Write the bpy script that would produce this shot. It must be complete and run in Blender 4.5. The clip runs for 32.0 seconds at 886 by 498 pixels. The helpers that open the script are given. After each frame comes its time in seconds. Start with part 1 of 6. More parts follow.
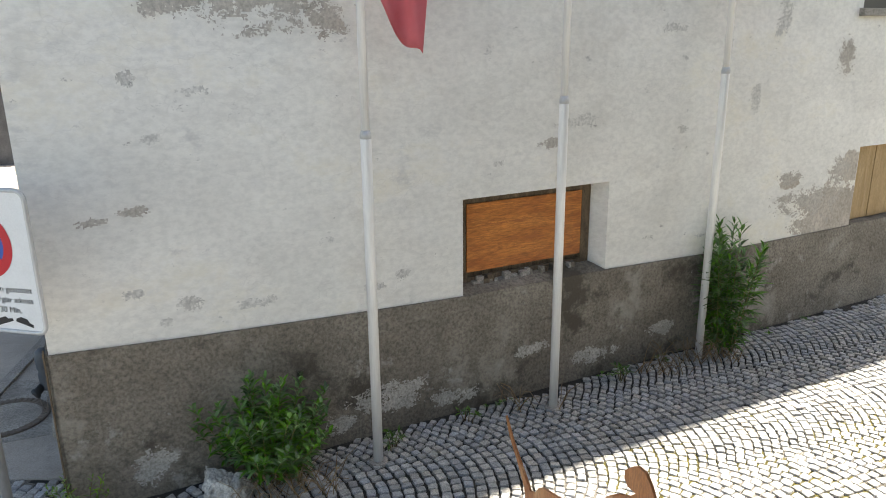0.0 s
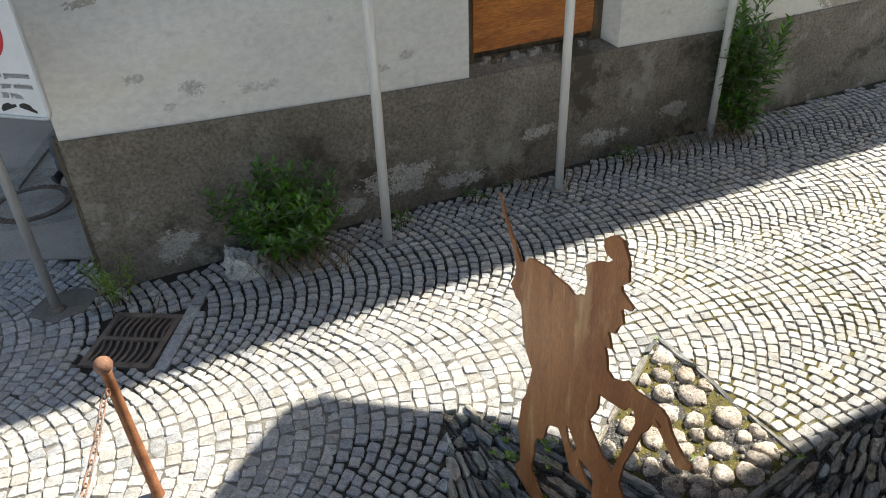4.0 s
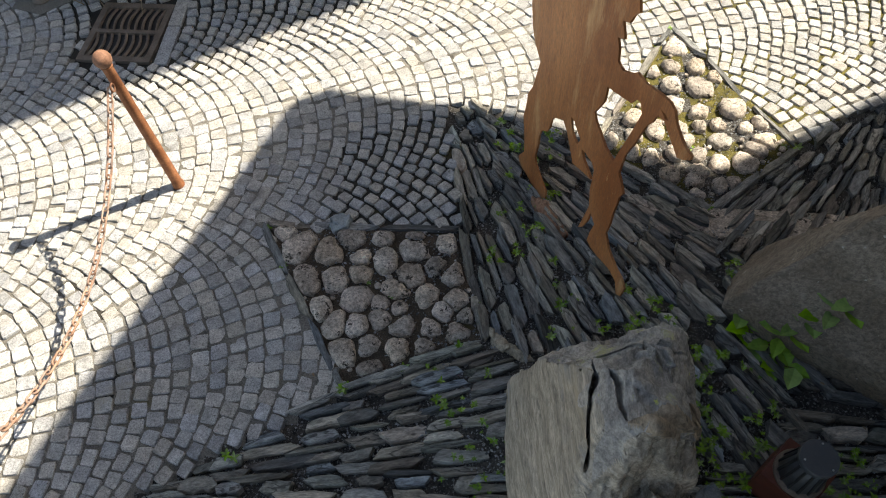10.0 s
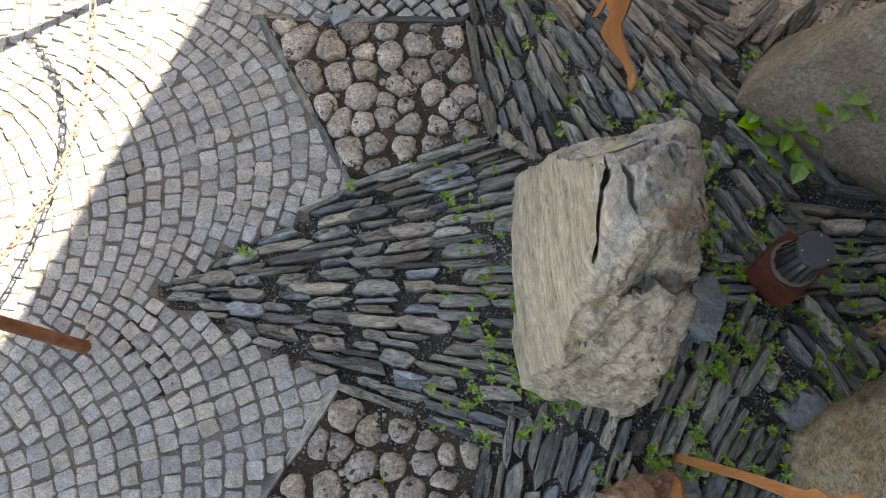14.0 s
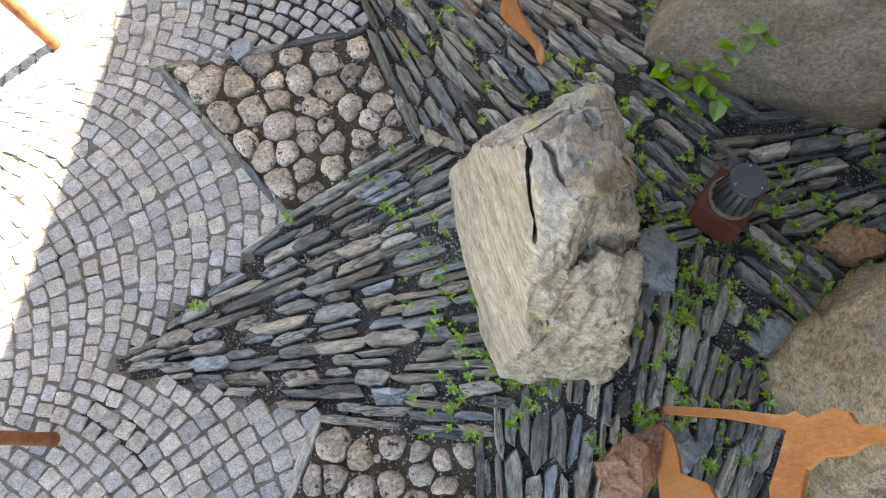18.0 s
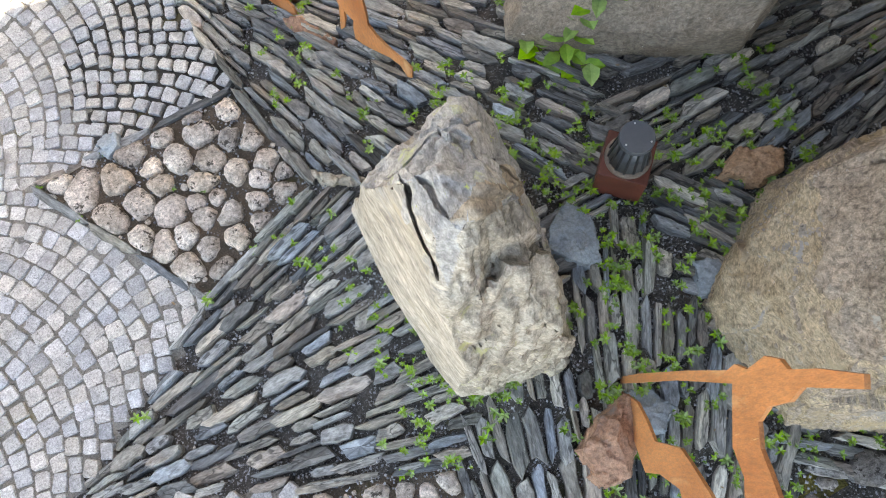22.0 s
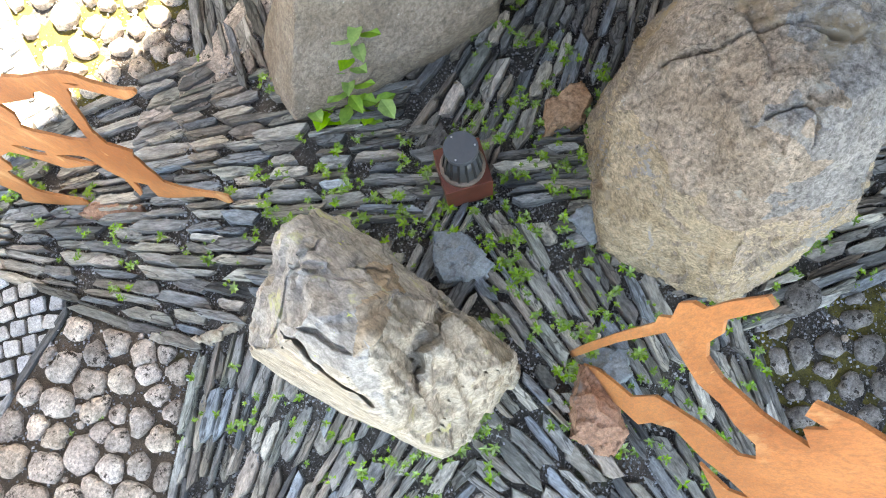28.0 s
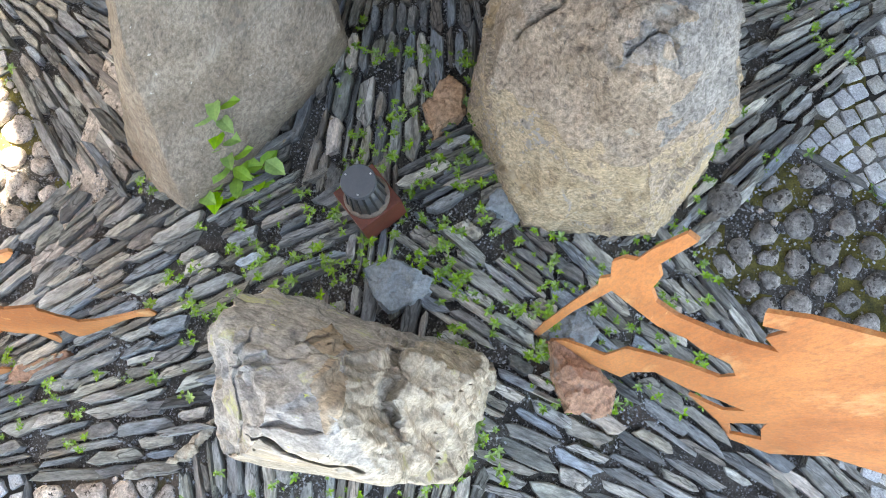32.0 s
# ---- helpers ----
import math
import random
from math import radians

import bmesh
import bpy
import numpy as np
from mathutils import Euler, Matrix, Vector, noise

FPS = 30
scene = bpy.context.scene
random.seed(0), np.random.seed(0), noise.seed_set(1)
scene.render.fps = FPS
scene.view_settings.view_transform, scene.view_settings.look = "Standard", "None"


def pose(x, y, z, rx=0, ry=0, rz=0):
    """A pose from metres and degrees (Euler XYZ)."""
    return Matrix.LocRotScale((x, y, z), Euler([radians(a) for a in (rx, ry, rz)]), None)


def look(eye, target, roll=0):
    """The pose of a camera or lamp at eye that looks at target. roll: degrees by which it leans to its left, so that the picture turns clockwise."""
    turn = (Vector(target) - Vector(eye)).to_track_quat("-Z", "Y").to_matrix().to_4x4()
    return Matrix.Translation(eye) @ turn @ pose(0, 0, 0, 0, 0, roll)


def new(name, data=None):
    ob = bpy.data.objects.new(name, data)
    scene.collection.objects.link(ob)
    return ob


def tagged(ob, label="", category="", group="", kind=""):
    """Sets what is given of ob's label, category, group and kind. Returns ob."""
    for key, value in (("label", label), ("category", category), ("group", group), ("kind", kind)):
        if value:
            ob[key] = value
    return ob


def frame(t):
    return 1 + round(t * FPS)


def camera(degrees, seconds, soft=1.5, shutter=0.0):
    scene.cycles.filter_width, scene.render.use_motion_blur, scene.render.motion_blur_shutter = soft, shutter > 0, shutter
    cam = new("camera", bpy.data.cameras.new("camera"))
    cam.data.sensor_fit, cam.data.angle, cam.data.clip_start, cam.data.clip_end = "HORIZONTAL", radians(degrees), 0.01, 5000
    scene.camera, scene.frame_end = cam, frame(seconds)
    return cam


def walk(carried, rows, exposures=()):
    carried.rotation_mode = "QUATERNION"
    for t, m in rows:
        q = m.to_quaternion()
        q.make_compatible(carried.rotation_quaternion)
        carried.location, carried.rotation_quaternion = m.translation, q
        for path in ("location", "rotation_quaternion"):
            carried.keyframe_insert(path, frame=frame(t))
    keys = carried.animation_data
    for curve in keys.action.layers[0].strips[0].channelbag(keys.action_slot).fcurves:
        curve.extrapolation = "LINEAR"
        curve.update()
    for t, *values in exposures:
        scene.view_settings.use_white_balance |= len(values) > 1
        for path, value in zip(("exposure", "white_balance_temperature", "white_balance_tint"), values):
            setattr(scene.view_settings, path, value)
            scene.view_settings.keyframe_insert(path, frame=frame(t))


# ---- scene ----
cam = camera(63.3, 32.0, soft=1.0)
PATH = [
    (0, (-0.041, 0.09, 3.216), (-0.095, 2.009, 2.657), -0.6),
    (0.5, (0.004, 0.067, 3.209), (-0.065, 1.971, 2.602), -1.1),
    (1, (0.08, 0.028, 3.214), (-0.013, 1.905, 2.529), -1.6),
    (1.5, (0.081, 0.024, 3.203), (-0.013, 1.871, 2.44), -1.7),
    (2, (0.078, 0.035, 3.198), (-0.019, 1.847, 2.357), -1.8),
    (2.5, (0.076, 0.041, 3.198), (-0.026, 1.819, 2.286), -1.9),
    (3, (0.071, 0.054, 3.2), (-0.031, 1.797, 2.225), -1.9),
    (3.5, (0.07, 0.051, 3.185), (-0.035, 1.762, 2.153), -2.0),
    (5.5, (0.057, 0.071, 3.19), (-0.056, 1.623, 1.933), -2.4),
    (6, (0.049, 0.071, 3.187), (-0.064, 1.579, 1.878), -2.6),
    (6.5, (0.04, 0.064, 3.186), (-0.071, 1.526, 1.826), -2.6),
    (7, (0.047, 0.064, 3.187), (-0.066, 1.476, 1.774), -2.8),
    (7.5, (0.058, 0.06, 3.187), (-0.058, 1.42, 1.725), -3.1),
    (8, (0.053, 0.062, 3.188), (-0.061, 1.37, 1.68), -3.1),
    (8.5, (0.052, 0.06, 3.185), (-0.06, 1.314, 1.631), -3.2),
    (9, (0.057, 0.063, 3.181), (-0.055, 1.262, 1.583), -3.5),
    (9.5, (0.056, 0.058, 3.181), (-0.056, 1.201, 1.543), -3.7),
    (10, (0.052, 0.058, 3.18), (-0.058, 1.142, 1.503), -3.9),
    (10.5, (0.046, 0.06, 3.175), (-0.064, 1.087, 1.462), -4.2),
    (11, (0.047, 0.061, 3.172), (-0.063, 1.026, 1.424), -4.6),
    (11.5, (0.044, 0.063, 3.171), (-0.064, 0.964, 1.389), -4.9),
    (12, (0.034, 0.062, 3.174), (-0.072, 0.9, 1.361), -5.3),
    (12.5, (0.028, 0.061, 3.171), (-0.078, 0.834, 1.33), -5.9),
    (13, (0.033, 0.055, 3.172), (-0.072, 0.764, 1.304), -6.5),
    (13.5, (0.032, 0.058, 3.172), (-0.072, 0.702, 1.281), -7.2),
    (14, (0.024, 0.055, 3.17), (-0.079, 0.637, 1.259), -8.2),
    (14.5, (0.02, 0.046, 3.17), (-0.082, 0.623, 1.258), -8.2),
    (16.5, (0.069, 0.046, 3.163), (0.02, 0.629, 1.251), -9.4),
    (17, (0.08, 0.054, 3.16), (0.046, 0.634, 1.246), -10.1),
    (17.5, (0.077, 0.056, 3.161), (0.065, 0.637, 1.247), -10.3),
    (18, (0.072, 0.068, 3.159), (0.079, 0.646, 1.244), -10.6),
    (18.5, (0.08, 0.084, 3.156), (0.101, 0.658, 1.24), -11.3),
    (19, (0.09, 0.103, 3.15), (0.126, 0.669, 1.232), -11.8),
    (19.5, (0.111, 0.113, 3.15), (0.163, 0.673, 1.231), -12.2),
    (20, (0.144, 0.125, 3.147), (0.21, 0.673, 1.225), -13.1),
    (20.5, (0.167, 0.118, 3.147), (0.253, 0.665, 1.225), -13.2),
    (21, (0.195, 0.116, 3.14), (0.295, 0.664, 1.219), -13.9),
    (21.5, (0.215, 0.142, 3.141), (0.331, 0.674, 1.217), -14.2),
    (22, (0.233, 0.156, 3.136), (0.367, 0.68, 1.211), -14.4),
    (22.5, (0.254, 0.165, 3.135), (0.407, 0.685, 1.21), -14.7),
    (23, (0.282, 0.18, 3.134), (0.451, 0.692, 1.208), -15.2),
    (23.5, (0.31, 0.194, 3.139), (0.498, 0.696, 1.212), -15.9),
    (24, (0.342, 0.21, 3.146), (0.552, 0.699, 1.218), -16.1),
    (24.5, (0.404, 0.221, 3.15), (0.631, 0.698, 1.221), -16.9),
    (25, (0.475, 0.231, 3.158), (0.719, 0.694, 1.227), -17.5),
    (25.5, (0.533, 0.241, 3.164), (0.794, 0.689, 1.232), -17.7),
    (27.5, (0.435, 0.262, 3.17), (0.765, 0.628, 1.232), -16.9),
    (28, (0.407, 0.296, 3.179), (0.757, 0.63, 1.238), -15.3),
    (28.5, (0.407, 0.305, 3.173), (0.771, 0.617, 1.231), -15.6),
    (29, (0.407, 0.311, 3.169), (0.786, 0.599, 1.226), -15.3),
    (29.5, (0.424, 0.304, 3.168), (0.809, 0.576, 1.225), -16.3),
    (30, (0.446, 0.308, 3.166), (0.837, 0.569, 1.222), -17.6),
    (30.5, (0.48, 0.306, 3.167), (0.869, 0.549, 1.22), -18.9),
    (31, (0.491, 0.294, 3.16), (0.884, 0.523, 1.213), -19.3),
    (31.5, (0.5, 0.272, 3.161), (0.898, 0.488, 1.213), -19.6),
    (32, (0.487, 0.28, 3.165), (0.899, 0.462, 1.217), -16.9),
]
EXPOSURES = [(0.0, 1.7, 7900, 8), (1.0, 1.58, 7900, 8), (2.0, 1.34, 7800, 7), (3.0, 1.16, 7700, 7), (6.0, 1.06, 7600, 6), (9.0, 1.04, 7900, 7), (11.0, 1.28, 8700, 9), (12.0, 1.55, 9200, 10), (14.0, 2.38, 9800, 11),
             (17.0, 2.86, 9800, 12), (20.0, 3.22, 9500, 12), (25.0, 3.78, 9300, 10), (28.0, 3.86, 9150, 10), (32.0, 3.92, 9000, 10)]
walk(cam, [(t, look(eye, target, roll)) for t, eye, target, roll in PATH], EXPOSURES)

# ---- sky and sun ----
SUN_AZ, SUN_EL = radians(60.0), radians(47.3)
SUN_DIR = Vector((math.sin(SUN_AZ) * math.cos(SUN_EL), math.cos(SUN_AZ) * math.cos(SUN_EL), math.sin(SUN_EL)))
world = bpy.data.worlds.new("sky")
scene.world = world
world.use_nodes = True
wn = world.node_tree
sky = wn.nodes.new("ShaderNodeTexSky")
sky.sky_type = "NISHITA"
sky.sun_disc = False
sky.sun_elevation, sky.sun_rotation = SUN_EL, SUN_AZ
sky.altitude, sky.dust_density, sky.ozone_density = 1200, 3.0, 0.4
wn.links.new(sky.outputs[0], wn.nodes["Background"].inputs[0])
wn.nodes["Background"].inputs[1].default_value = 0.106
sun = new("sun", bpy.data.lights.new("sun", "SUN"))
sun.data.energy, sun.data.angle, sun.data.color = 5.0, radians(0.55), (1.0, 0.99, 0.975)
sun.matrix_world = look(SUN_DIR * 60, (0, 0, 0))


# ---- materials ----
def material(name, low, high, scale=6.0, fine=70.0, rough=0.8, bump=0.3, metal=0.0, vary=0.0, island=False,
             spot=None, spot_scale=4.0, spot_at=0.6, spot_soft=0.05, stretch=(1, 1, 1), depth=0.004, grain=0.25, turn=0.0, own=False, veins=(), gritty=False, tints=()):
    """A worn surface: two colours mixed by coarse noise, darkened by grain, stained by spots, with relief."""
    m = bpy.data.materials.new(name)
    m.use_nodes = True
    n, l = m.node_tree.nodes, m.node_tree.links
    b = n["Principled BSDF"]
    geo = n.new("ShaderNodeNewGeometry")
    mp = n.new("ShaderNodeMapping")
    mp.inputs["Scale"].default_value = stretch
    mp.inputs["Rotation"].default_value = (0, 0, turn)
    if own:
        at = n.new("ShaderNodeAttribute")
        at.attribute_name = "own"
        l.new(at.outputs["Vector"], mp.inputs[0])
    else:
        l.new(geo.outputs["Position"], mp.inputs[0])

    def tex(size, detail=6.0, roughness=0.6):
        t = n.new("ShaderNodeTexNoise")
        t.inputs["Scale"].default_value, t.inputs["Detail"].default_value, t.inputs["Roughness"].default_value = size, detail, roughness
        l.new(mp.outputs[0], t.inputs["Vector"])
        return t.outputs[0]

    def ramp(src, a, z, c0=(0, 0, 0, 1), c1=(1, 1, 1, 1)):
        r = n.new("ShaderNodeValToRGB")
        r.color_ramp.elements[0].position, r.color_ramp.elements[1].position = a, z
        r.color_ramp.elements[0].color, r.color_ramp.elements[1].color = c0, c1
        l.new(src, r.inputs[0])
        return r.outputs[0]

    def mix(kind, fac, a, z):
        x = n.new("ShaderNodeMix")
        x.data_type, x.blend_type = "RGBA", kind
        if isinstance(fac, float):
            x.inputs[0].default_value = fac
        else:
            l.new(fac, x.inputs[0])
        for sock, v in ((x.inputs[6], a), (x.inputs[7], z)):
            if isinstance(v, tuple):
                sock.default_value = v
            else:
                l.new(v, sock)
        return x.outputs[2]

    coarse, small = tex(scale), tex(fine, 8.0, 0.65)
    col = mix("MIX", ramp(coarse, 0.35, 0.65), (*low, 1), (*high, 1))
    col = mix("MULTIPLY", grain * 2, col, ramp(small, 0.34, 0.6, (0.45, 0.45, 0.45, 1), (1.25, 1.25, 1.25, 1)))
    if gritty:
        col = mix("MULTIPLY", grain * 1.1, col, ramp(tex(fine * 3.1, 4.0, 0.7), 0.38, 0.6, (0.5, 0.5, 0.5, 1), (1.3, 1.3, 1.3, 1)))
    for c, size, at, soft in ([(spot, spot_scale, spot_at, spot_soft)] if spot and not isinstance(spot[0], tuple) else (spot or [])):
        col = mix("MIX", ramp(tex(size, 9.0, 0.72), at, at + soft), col, (*c, 1))
    for c, size, width, strength in veins:
        away = n.new("ShaderNodeMath")
        away.operation, away.inputs[1].default_value = "SUBTRACT", 0.5
        l.new(tex(size, 4.0, 0.55), away.inputs[0])
        line = n.new("ShaderNodeMath")
        line.operation = "ABSOLUTE"
        l.new(away.outputs[0], line.inputs[0])
        col = mix("MIX", ramp(line.outputs[0], width * 0.3, width, (strength,) * 3 + (1,), (0, 0, 0, 1)), col, (*c, 1))
    if vary:
        src = geo.outputs["Random Per Island"] if island else n.new("ShaderNodeObjectInfo").outputs["Random"]
        h = n.new("ShaderNodeMapRange")
        h.inputs[3].default_value, h.inputs[4].default_value = 1 - vary, 1 + vary
        l.new(src, h.inputs[0])
        hs = n.new("ShaderNodeHueSaturation")
        l.new(h.outputs[0], hs.inputs["Value"])
        spread = n.new("ShaderNodeMath")
        spread.operation, spread.inputs[1].default_value = "MULTIPLY", 7.31
        l.new(src, spread.inputs[0])
        part_of = n.new("ShaderNodeMath")
        part_of.operation = "FRACT"
        l.new(spread.outputs[0], part_of.inputs[0])
        tone = n.new("ShaderNodeMapRange")
        tone.inputs[3].default_value, tone.inputs[4].default_value = 1 - vary, 1 + 0.8 * vary
        l.new(part_of.outputs[0], tone.inputs[0])
        l.new(tone.outputs[0], hs.inputs["Saturation"])
        l.new(col, hs.inputs["Color"])
        col = hs.outputs[0]
        if tints:
            again = n.new("ShaderNodeMath")
            again.operation, again.inputs[1].default_value = "MULTIPLY", 13.77
            l.new(src, again.inputs[0])
            rest = n.new("ShaderNodeMath")
            rest.operation = "FRACT"
            l.new(again.outputs[0], rest.inputs[0])
            r = n.new("ShaderNodeValToRGB")
            r.color_ramp.interpolation = "CONSTANT"
            while len(r.color_ramp.elements) < len(tints):
                r.color_ramp.elements.new(0.5)
            for k, c in enumerate(tints):
                r.color_ramp.elements[k].position, r.color_ramp.elements[k].color = k / len(tints), (*c, 1)
            l.new(rest.outputs[0], r.inputs[0])
            col = mix("MULTIPLY", 1.0, col, r.outputs[0])
    l.new(col, b.inputs["Base Color"])
    l.new(ramp(small, 0.2, 0.8, (rough - 0.12,) * 3 + (1,), (min(1, rough + 0.1),) * 3 + (1,)), b.inputs["Roughness"])
    b.inputs["Metallic"].default_value = metal
    if bump:
        height = mix("ADD", 0.6, small, tex(fine * 3.1, 4.0, 0.7) if gritty else coarse)
        bp = n.new("ShaderNodeBump")
        bp.inputs["Strength"].default_value, bp.inputs["Distance"].default_value = bump, depth
        l.new(height, bp.inputs["Height"])
        l.new(bp.outputs[0], b.inputs["Normal"])
    return m


GRANITE = dict(gritty=True, scale=20, fine=120, rough=0.8, bump=0.8, vary=0.17, depth=0.005, grain=0.4, tints=[(1, 1, 1), (0.93, 0.96, 1.02), (1.03, 1.0, 0.95), (0.88, 0.9, 0.93), (1.06, 1.05, 1.03)],
               spot=[((0.15, 0.145, 0.14), 45.0, 0.6, 0.05), ((0.5, 0.49, 0.47), 60.0, 0.62, 0.05), ((0.36, 0.33, 0.27), 1.3, 0.6, 0.1), ((0.23, 0.225, 0.22), 3.5, 0.58, 0.1)])
M_SETT = material("granite_sett", (0.35, 0.35, 0.35), (0.52, 0.52, 0.515), **GRANITE)
M_SETT_JOINED = material("granite_sett_joined", (0.35, 0.35, 0.35), (0.52, 0.52, 0.515), island=True, **GRANITE)
SLATE = dict(gritty=True, scale=9, fine=52, rough=0.64, bump=1.0, vary=0.48, depth=0.012, grain=0.5, own=True, stretch=(0.22, 1, 1),
             tints=[(1.0, 1.0, 0.98), (0.82, 0.93, 1.05), (1.12, 1.04, 0.9), (0.97, 1.0, 0.92), (0.72, 0.75, 0.78), (1.25, 1.2, 1.1), (1.08, 0.95, 0.84), (0.9, 0.92, 0.92), (1.15, 1.1, 1.0)],
             spot=[((0.16, 0.115, 0.08), 2.4, 0.6, 0.1), ((0.33, 0.325, 0.3), 9.0, 0.62, 0.08), ((0.11, 0.14, 0.155), 1.9, 0.6, 0.1), ((0.27, 0.265, 0.235), 2.0, 0.61, 0.08), ((0.46, 0.45, 0.42), 30.0, 0.66, 0.03), ((0.06, 0.055, 0.05), 16.0, 0.63, 0.04)], veins=[((0.03, 0.03, 0.03), 7.0, 0.01, 0.8)])
M_SLATE = material("dark_slate", (0.175, 0.18, 0.182), (0.375, 0.377, 0.37), **SLATE)
M_COBBLE = material("pitted_cobble", (0.4, 0.35, 0.305), (0.73, 0.665, 0.6), gritty=True, scale=13, fine=60, rough=0.9, bump=1.0, vary=0.22, depth=0.012, grain=0.5,
                    tints=[(1, 1, 1), (0.92, 0.9, 0.9), (1.05, 1.0, 0.94), (0.84, 0.83, 0.83)], spot=[((0.07, 0.058, 0.048), 22.0, 0.575, 0.03), ((0.64, 0.61, 0.56), 40.0, 0.63, 0.05)])
# Darker cobble for a single lozenge, with moss spots.
M_COBBLE_MOSSY = material("dark_mossy_cobble", (0.19, 0.175, 0.165), (0.38, 0.36, 0.345), gritty=True, scale=13, fine=60, rough=0.92, bump=1.0, vary=0.25, depth=0.012, grain=0.5,
                          spot=[((0.05, 0.042, 0.036), 26.0, 0.56, 0.03), ((0.46, 0.44, 0.42), 45.0, 0.62, 0.05), ((0.09, 0.085, 0.03), 9.0, 0.64, 0.08)])
M_SOIL = material("bedding_soil", (0.048, 0.044, 0.041), (0.125, 0.115, 0.105), gritty=True, scale=9, fine=110, rough=0.95, bump=1.0, depth=0.014, grain=0.5,
                  spot=[((0.36, 0.375, 0.39), 85.0, 0.575, 0.02), ((0.02, 0.018, 0.016), 14.0, 0.6, 0.05), ((0.1, 0.066, 0.05), 2.6, 0.58, 0.1), ((0.05, 0.055, 0.012), 3.2, 0.6, 0.12)])
M_LOAM = material("brown_loam", (0.07, 0.054, 0.04), (0.16, 0.122, 0.09), gritty=True, scale=8, fine=140, rough=0.95, bump=1.0, depth=0.014, grain=0.5,
                  spot=[((0.36, 0.33, 0.3), 100.0, 0.62, 0.02), ((0.1, 0.09, 0.03), 3.0, 0.58, 0.1), ((0.11, 0.055, 0.035), 40.0, 0.66, 0.03)])
M_JOINT = material("sandy_joint", (0.135, 0.126, 0.112), (0.25, 0.238, 0.216), scale=2.2, fine=130, rough=0.95, bump=1.0, depth=0.01, grain=0.45,
                   spot=[((0.05, 0.045, 0.038), 1.9, 0.58, 0.12), ((0.13, 0.105, 0.035), 1.4, 0.6, 0.1), ((0.28, 0.27, 0.25), 100.0, 0.69, 0.03)])
# Near-black joint colour holds the shade along the wall, with some moss.
M_JOINT_DARK = material("shaded_joint", (0.022, 0.02, 0.018), (0.055, 0.05, 0.042), scale=2.2, fine=130, rough=0.95, bump=1.0, depth=0.01, grain=0.45,
                        spot=[((0.1, 0.085, 0.025), 2.4, 0.6, 0.1), ((0.25, 0.24, 0.22), 100.0, 0.7, 0.03)])
M_GRIT = material("pale_grit", (0.16, 0.17, 0.185), (0.34, 0.355, 0.38), scale=60, fine=200, rough=0.85, bump=0.2, vary=0.6, island=True, depth=0.001, grain=0.2)
M_MOSS = material("olive_moss", (0.06, 0.055, 0.015), (0.17, 0.145, 0.03), scale=14, fine=130, rough=0.98, bump=1.0, depth=0.012, grain=0.5, spot=[((0.06, 0.05, 0.035), 7.0, 0.6, 0.1)])
M_PLASTER = material("lime_plaster", (0.74, 0.725, 0.685), (0.86, 0.845, 0.8), scale=1.1, fine=20, rough=0.92, bump=0.35, depth=0.006, grain=0.09,
                     spot=[((0.76, 0.715, 0.6), 0.55, 0.53, 0.16), ((0.58, 0.57, 0.55), 2.1, 0.62, 0.13), ((0.66, 0.64, 0.59), 1.2, 0.57, 0.16), ((0.42, 0.405, 0.38), 8.0, 0.66, 0.04), ((0.76, 0.75, 0.72), 3.0, 0.6, 0.12), ((0.48, 0.47, 0.45), 5.0, 0.64, 0.08), ((0.22, 0.2, 0.18), 34.0, 0.735, 0.02)],
                     stretch=(0.8, 0.8, 1.35), veins=[((0.45, 0.43, 0.4), 1.6, 0.003, 0.18)])
M_CEMENT = material("cement_render", (0.165, 0.142, 0.115), (0.27, 0.24, 0.2), scale=1.4, fine=38, rough=0.94, bump=1.0, depth=0.012, grain=0.4,
                    spot=[((0.36, 0.335, 0.29), 1.0, 0.54, 0.12), ((0.09, 0.077, 0.06), 1.3, 0.54, 0.08), ((0.42, 0.405, 0.375), 3.0, 0.6, 0.1), ((0.38, 0.365, 0.34), 9.0, 0.66, 0.05), ((0.05, 0.045, 0.04), 26.0, 0.69, 0.03)])
M_ASPHALT = material("asphalt", (0.38, 0.34, 0.3), (0.5, 0.455, 0.41), scale=1.5, fine=120, rough=0.9, bump=0.6, depth=0.006, grain=0.3,
                     spot=[((0.17, 0.16, 0.145), 1.8, 0.6, 0.1)])
M_CONCRETE = material("worn_concrete", (0.27, 0.25, 0.225), (0.42, 0.39, 0.355), scale=3, fine=60, rough=0.9, bump=0.7, depth=0.012, grain=0.4,
                      spot=[((0.1, 0.09, 0.075), 5.0, 0.6, 0.1)])
M_CORTEN = material("weathered_steel", (0.335, 0.118, 0.042), (0.56, 0.245, 0.098), scale=3, fine=90, rough=0.5, bump=0.3, metal=0.15, depth=0.002, grain=0.24, gritty=True,
                    spot=[((0.24, 0.075, 0.033), 5.0, 0.6, 0.14), ((0.64, 0.38, 0.19), 4.0, 0.56, 0.12), ((0.62, 0.36, 0.17), 22.0, 0.63, 0.05), ((0.2, 0.06, 0.03), 30.0, 0.7, 0.03)], stretch=(1.4, 1.4, 0.3))
M_RUST = material("rusty_iron", (0.18, 0.075, 0.04), (0.32, 0.15, 0.085), scale=12, fine=150, rough=0.75, bump=0.5, metal=0.2, depth=0.003, grain=0.3, vary=0.15)
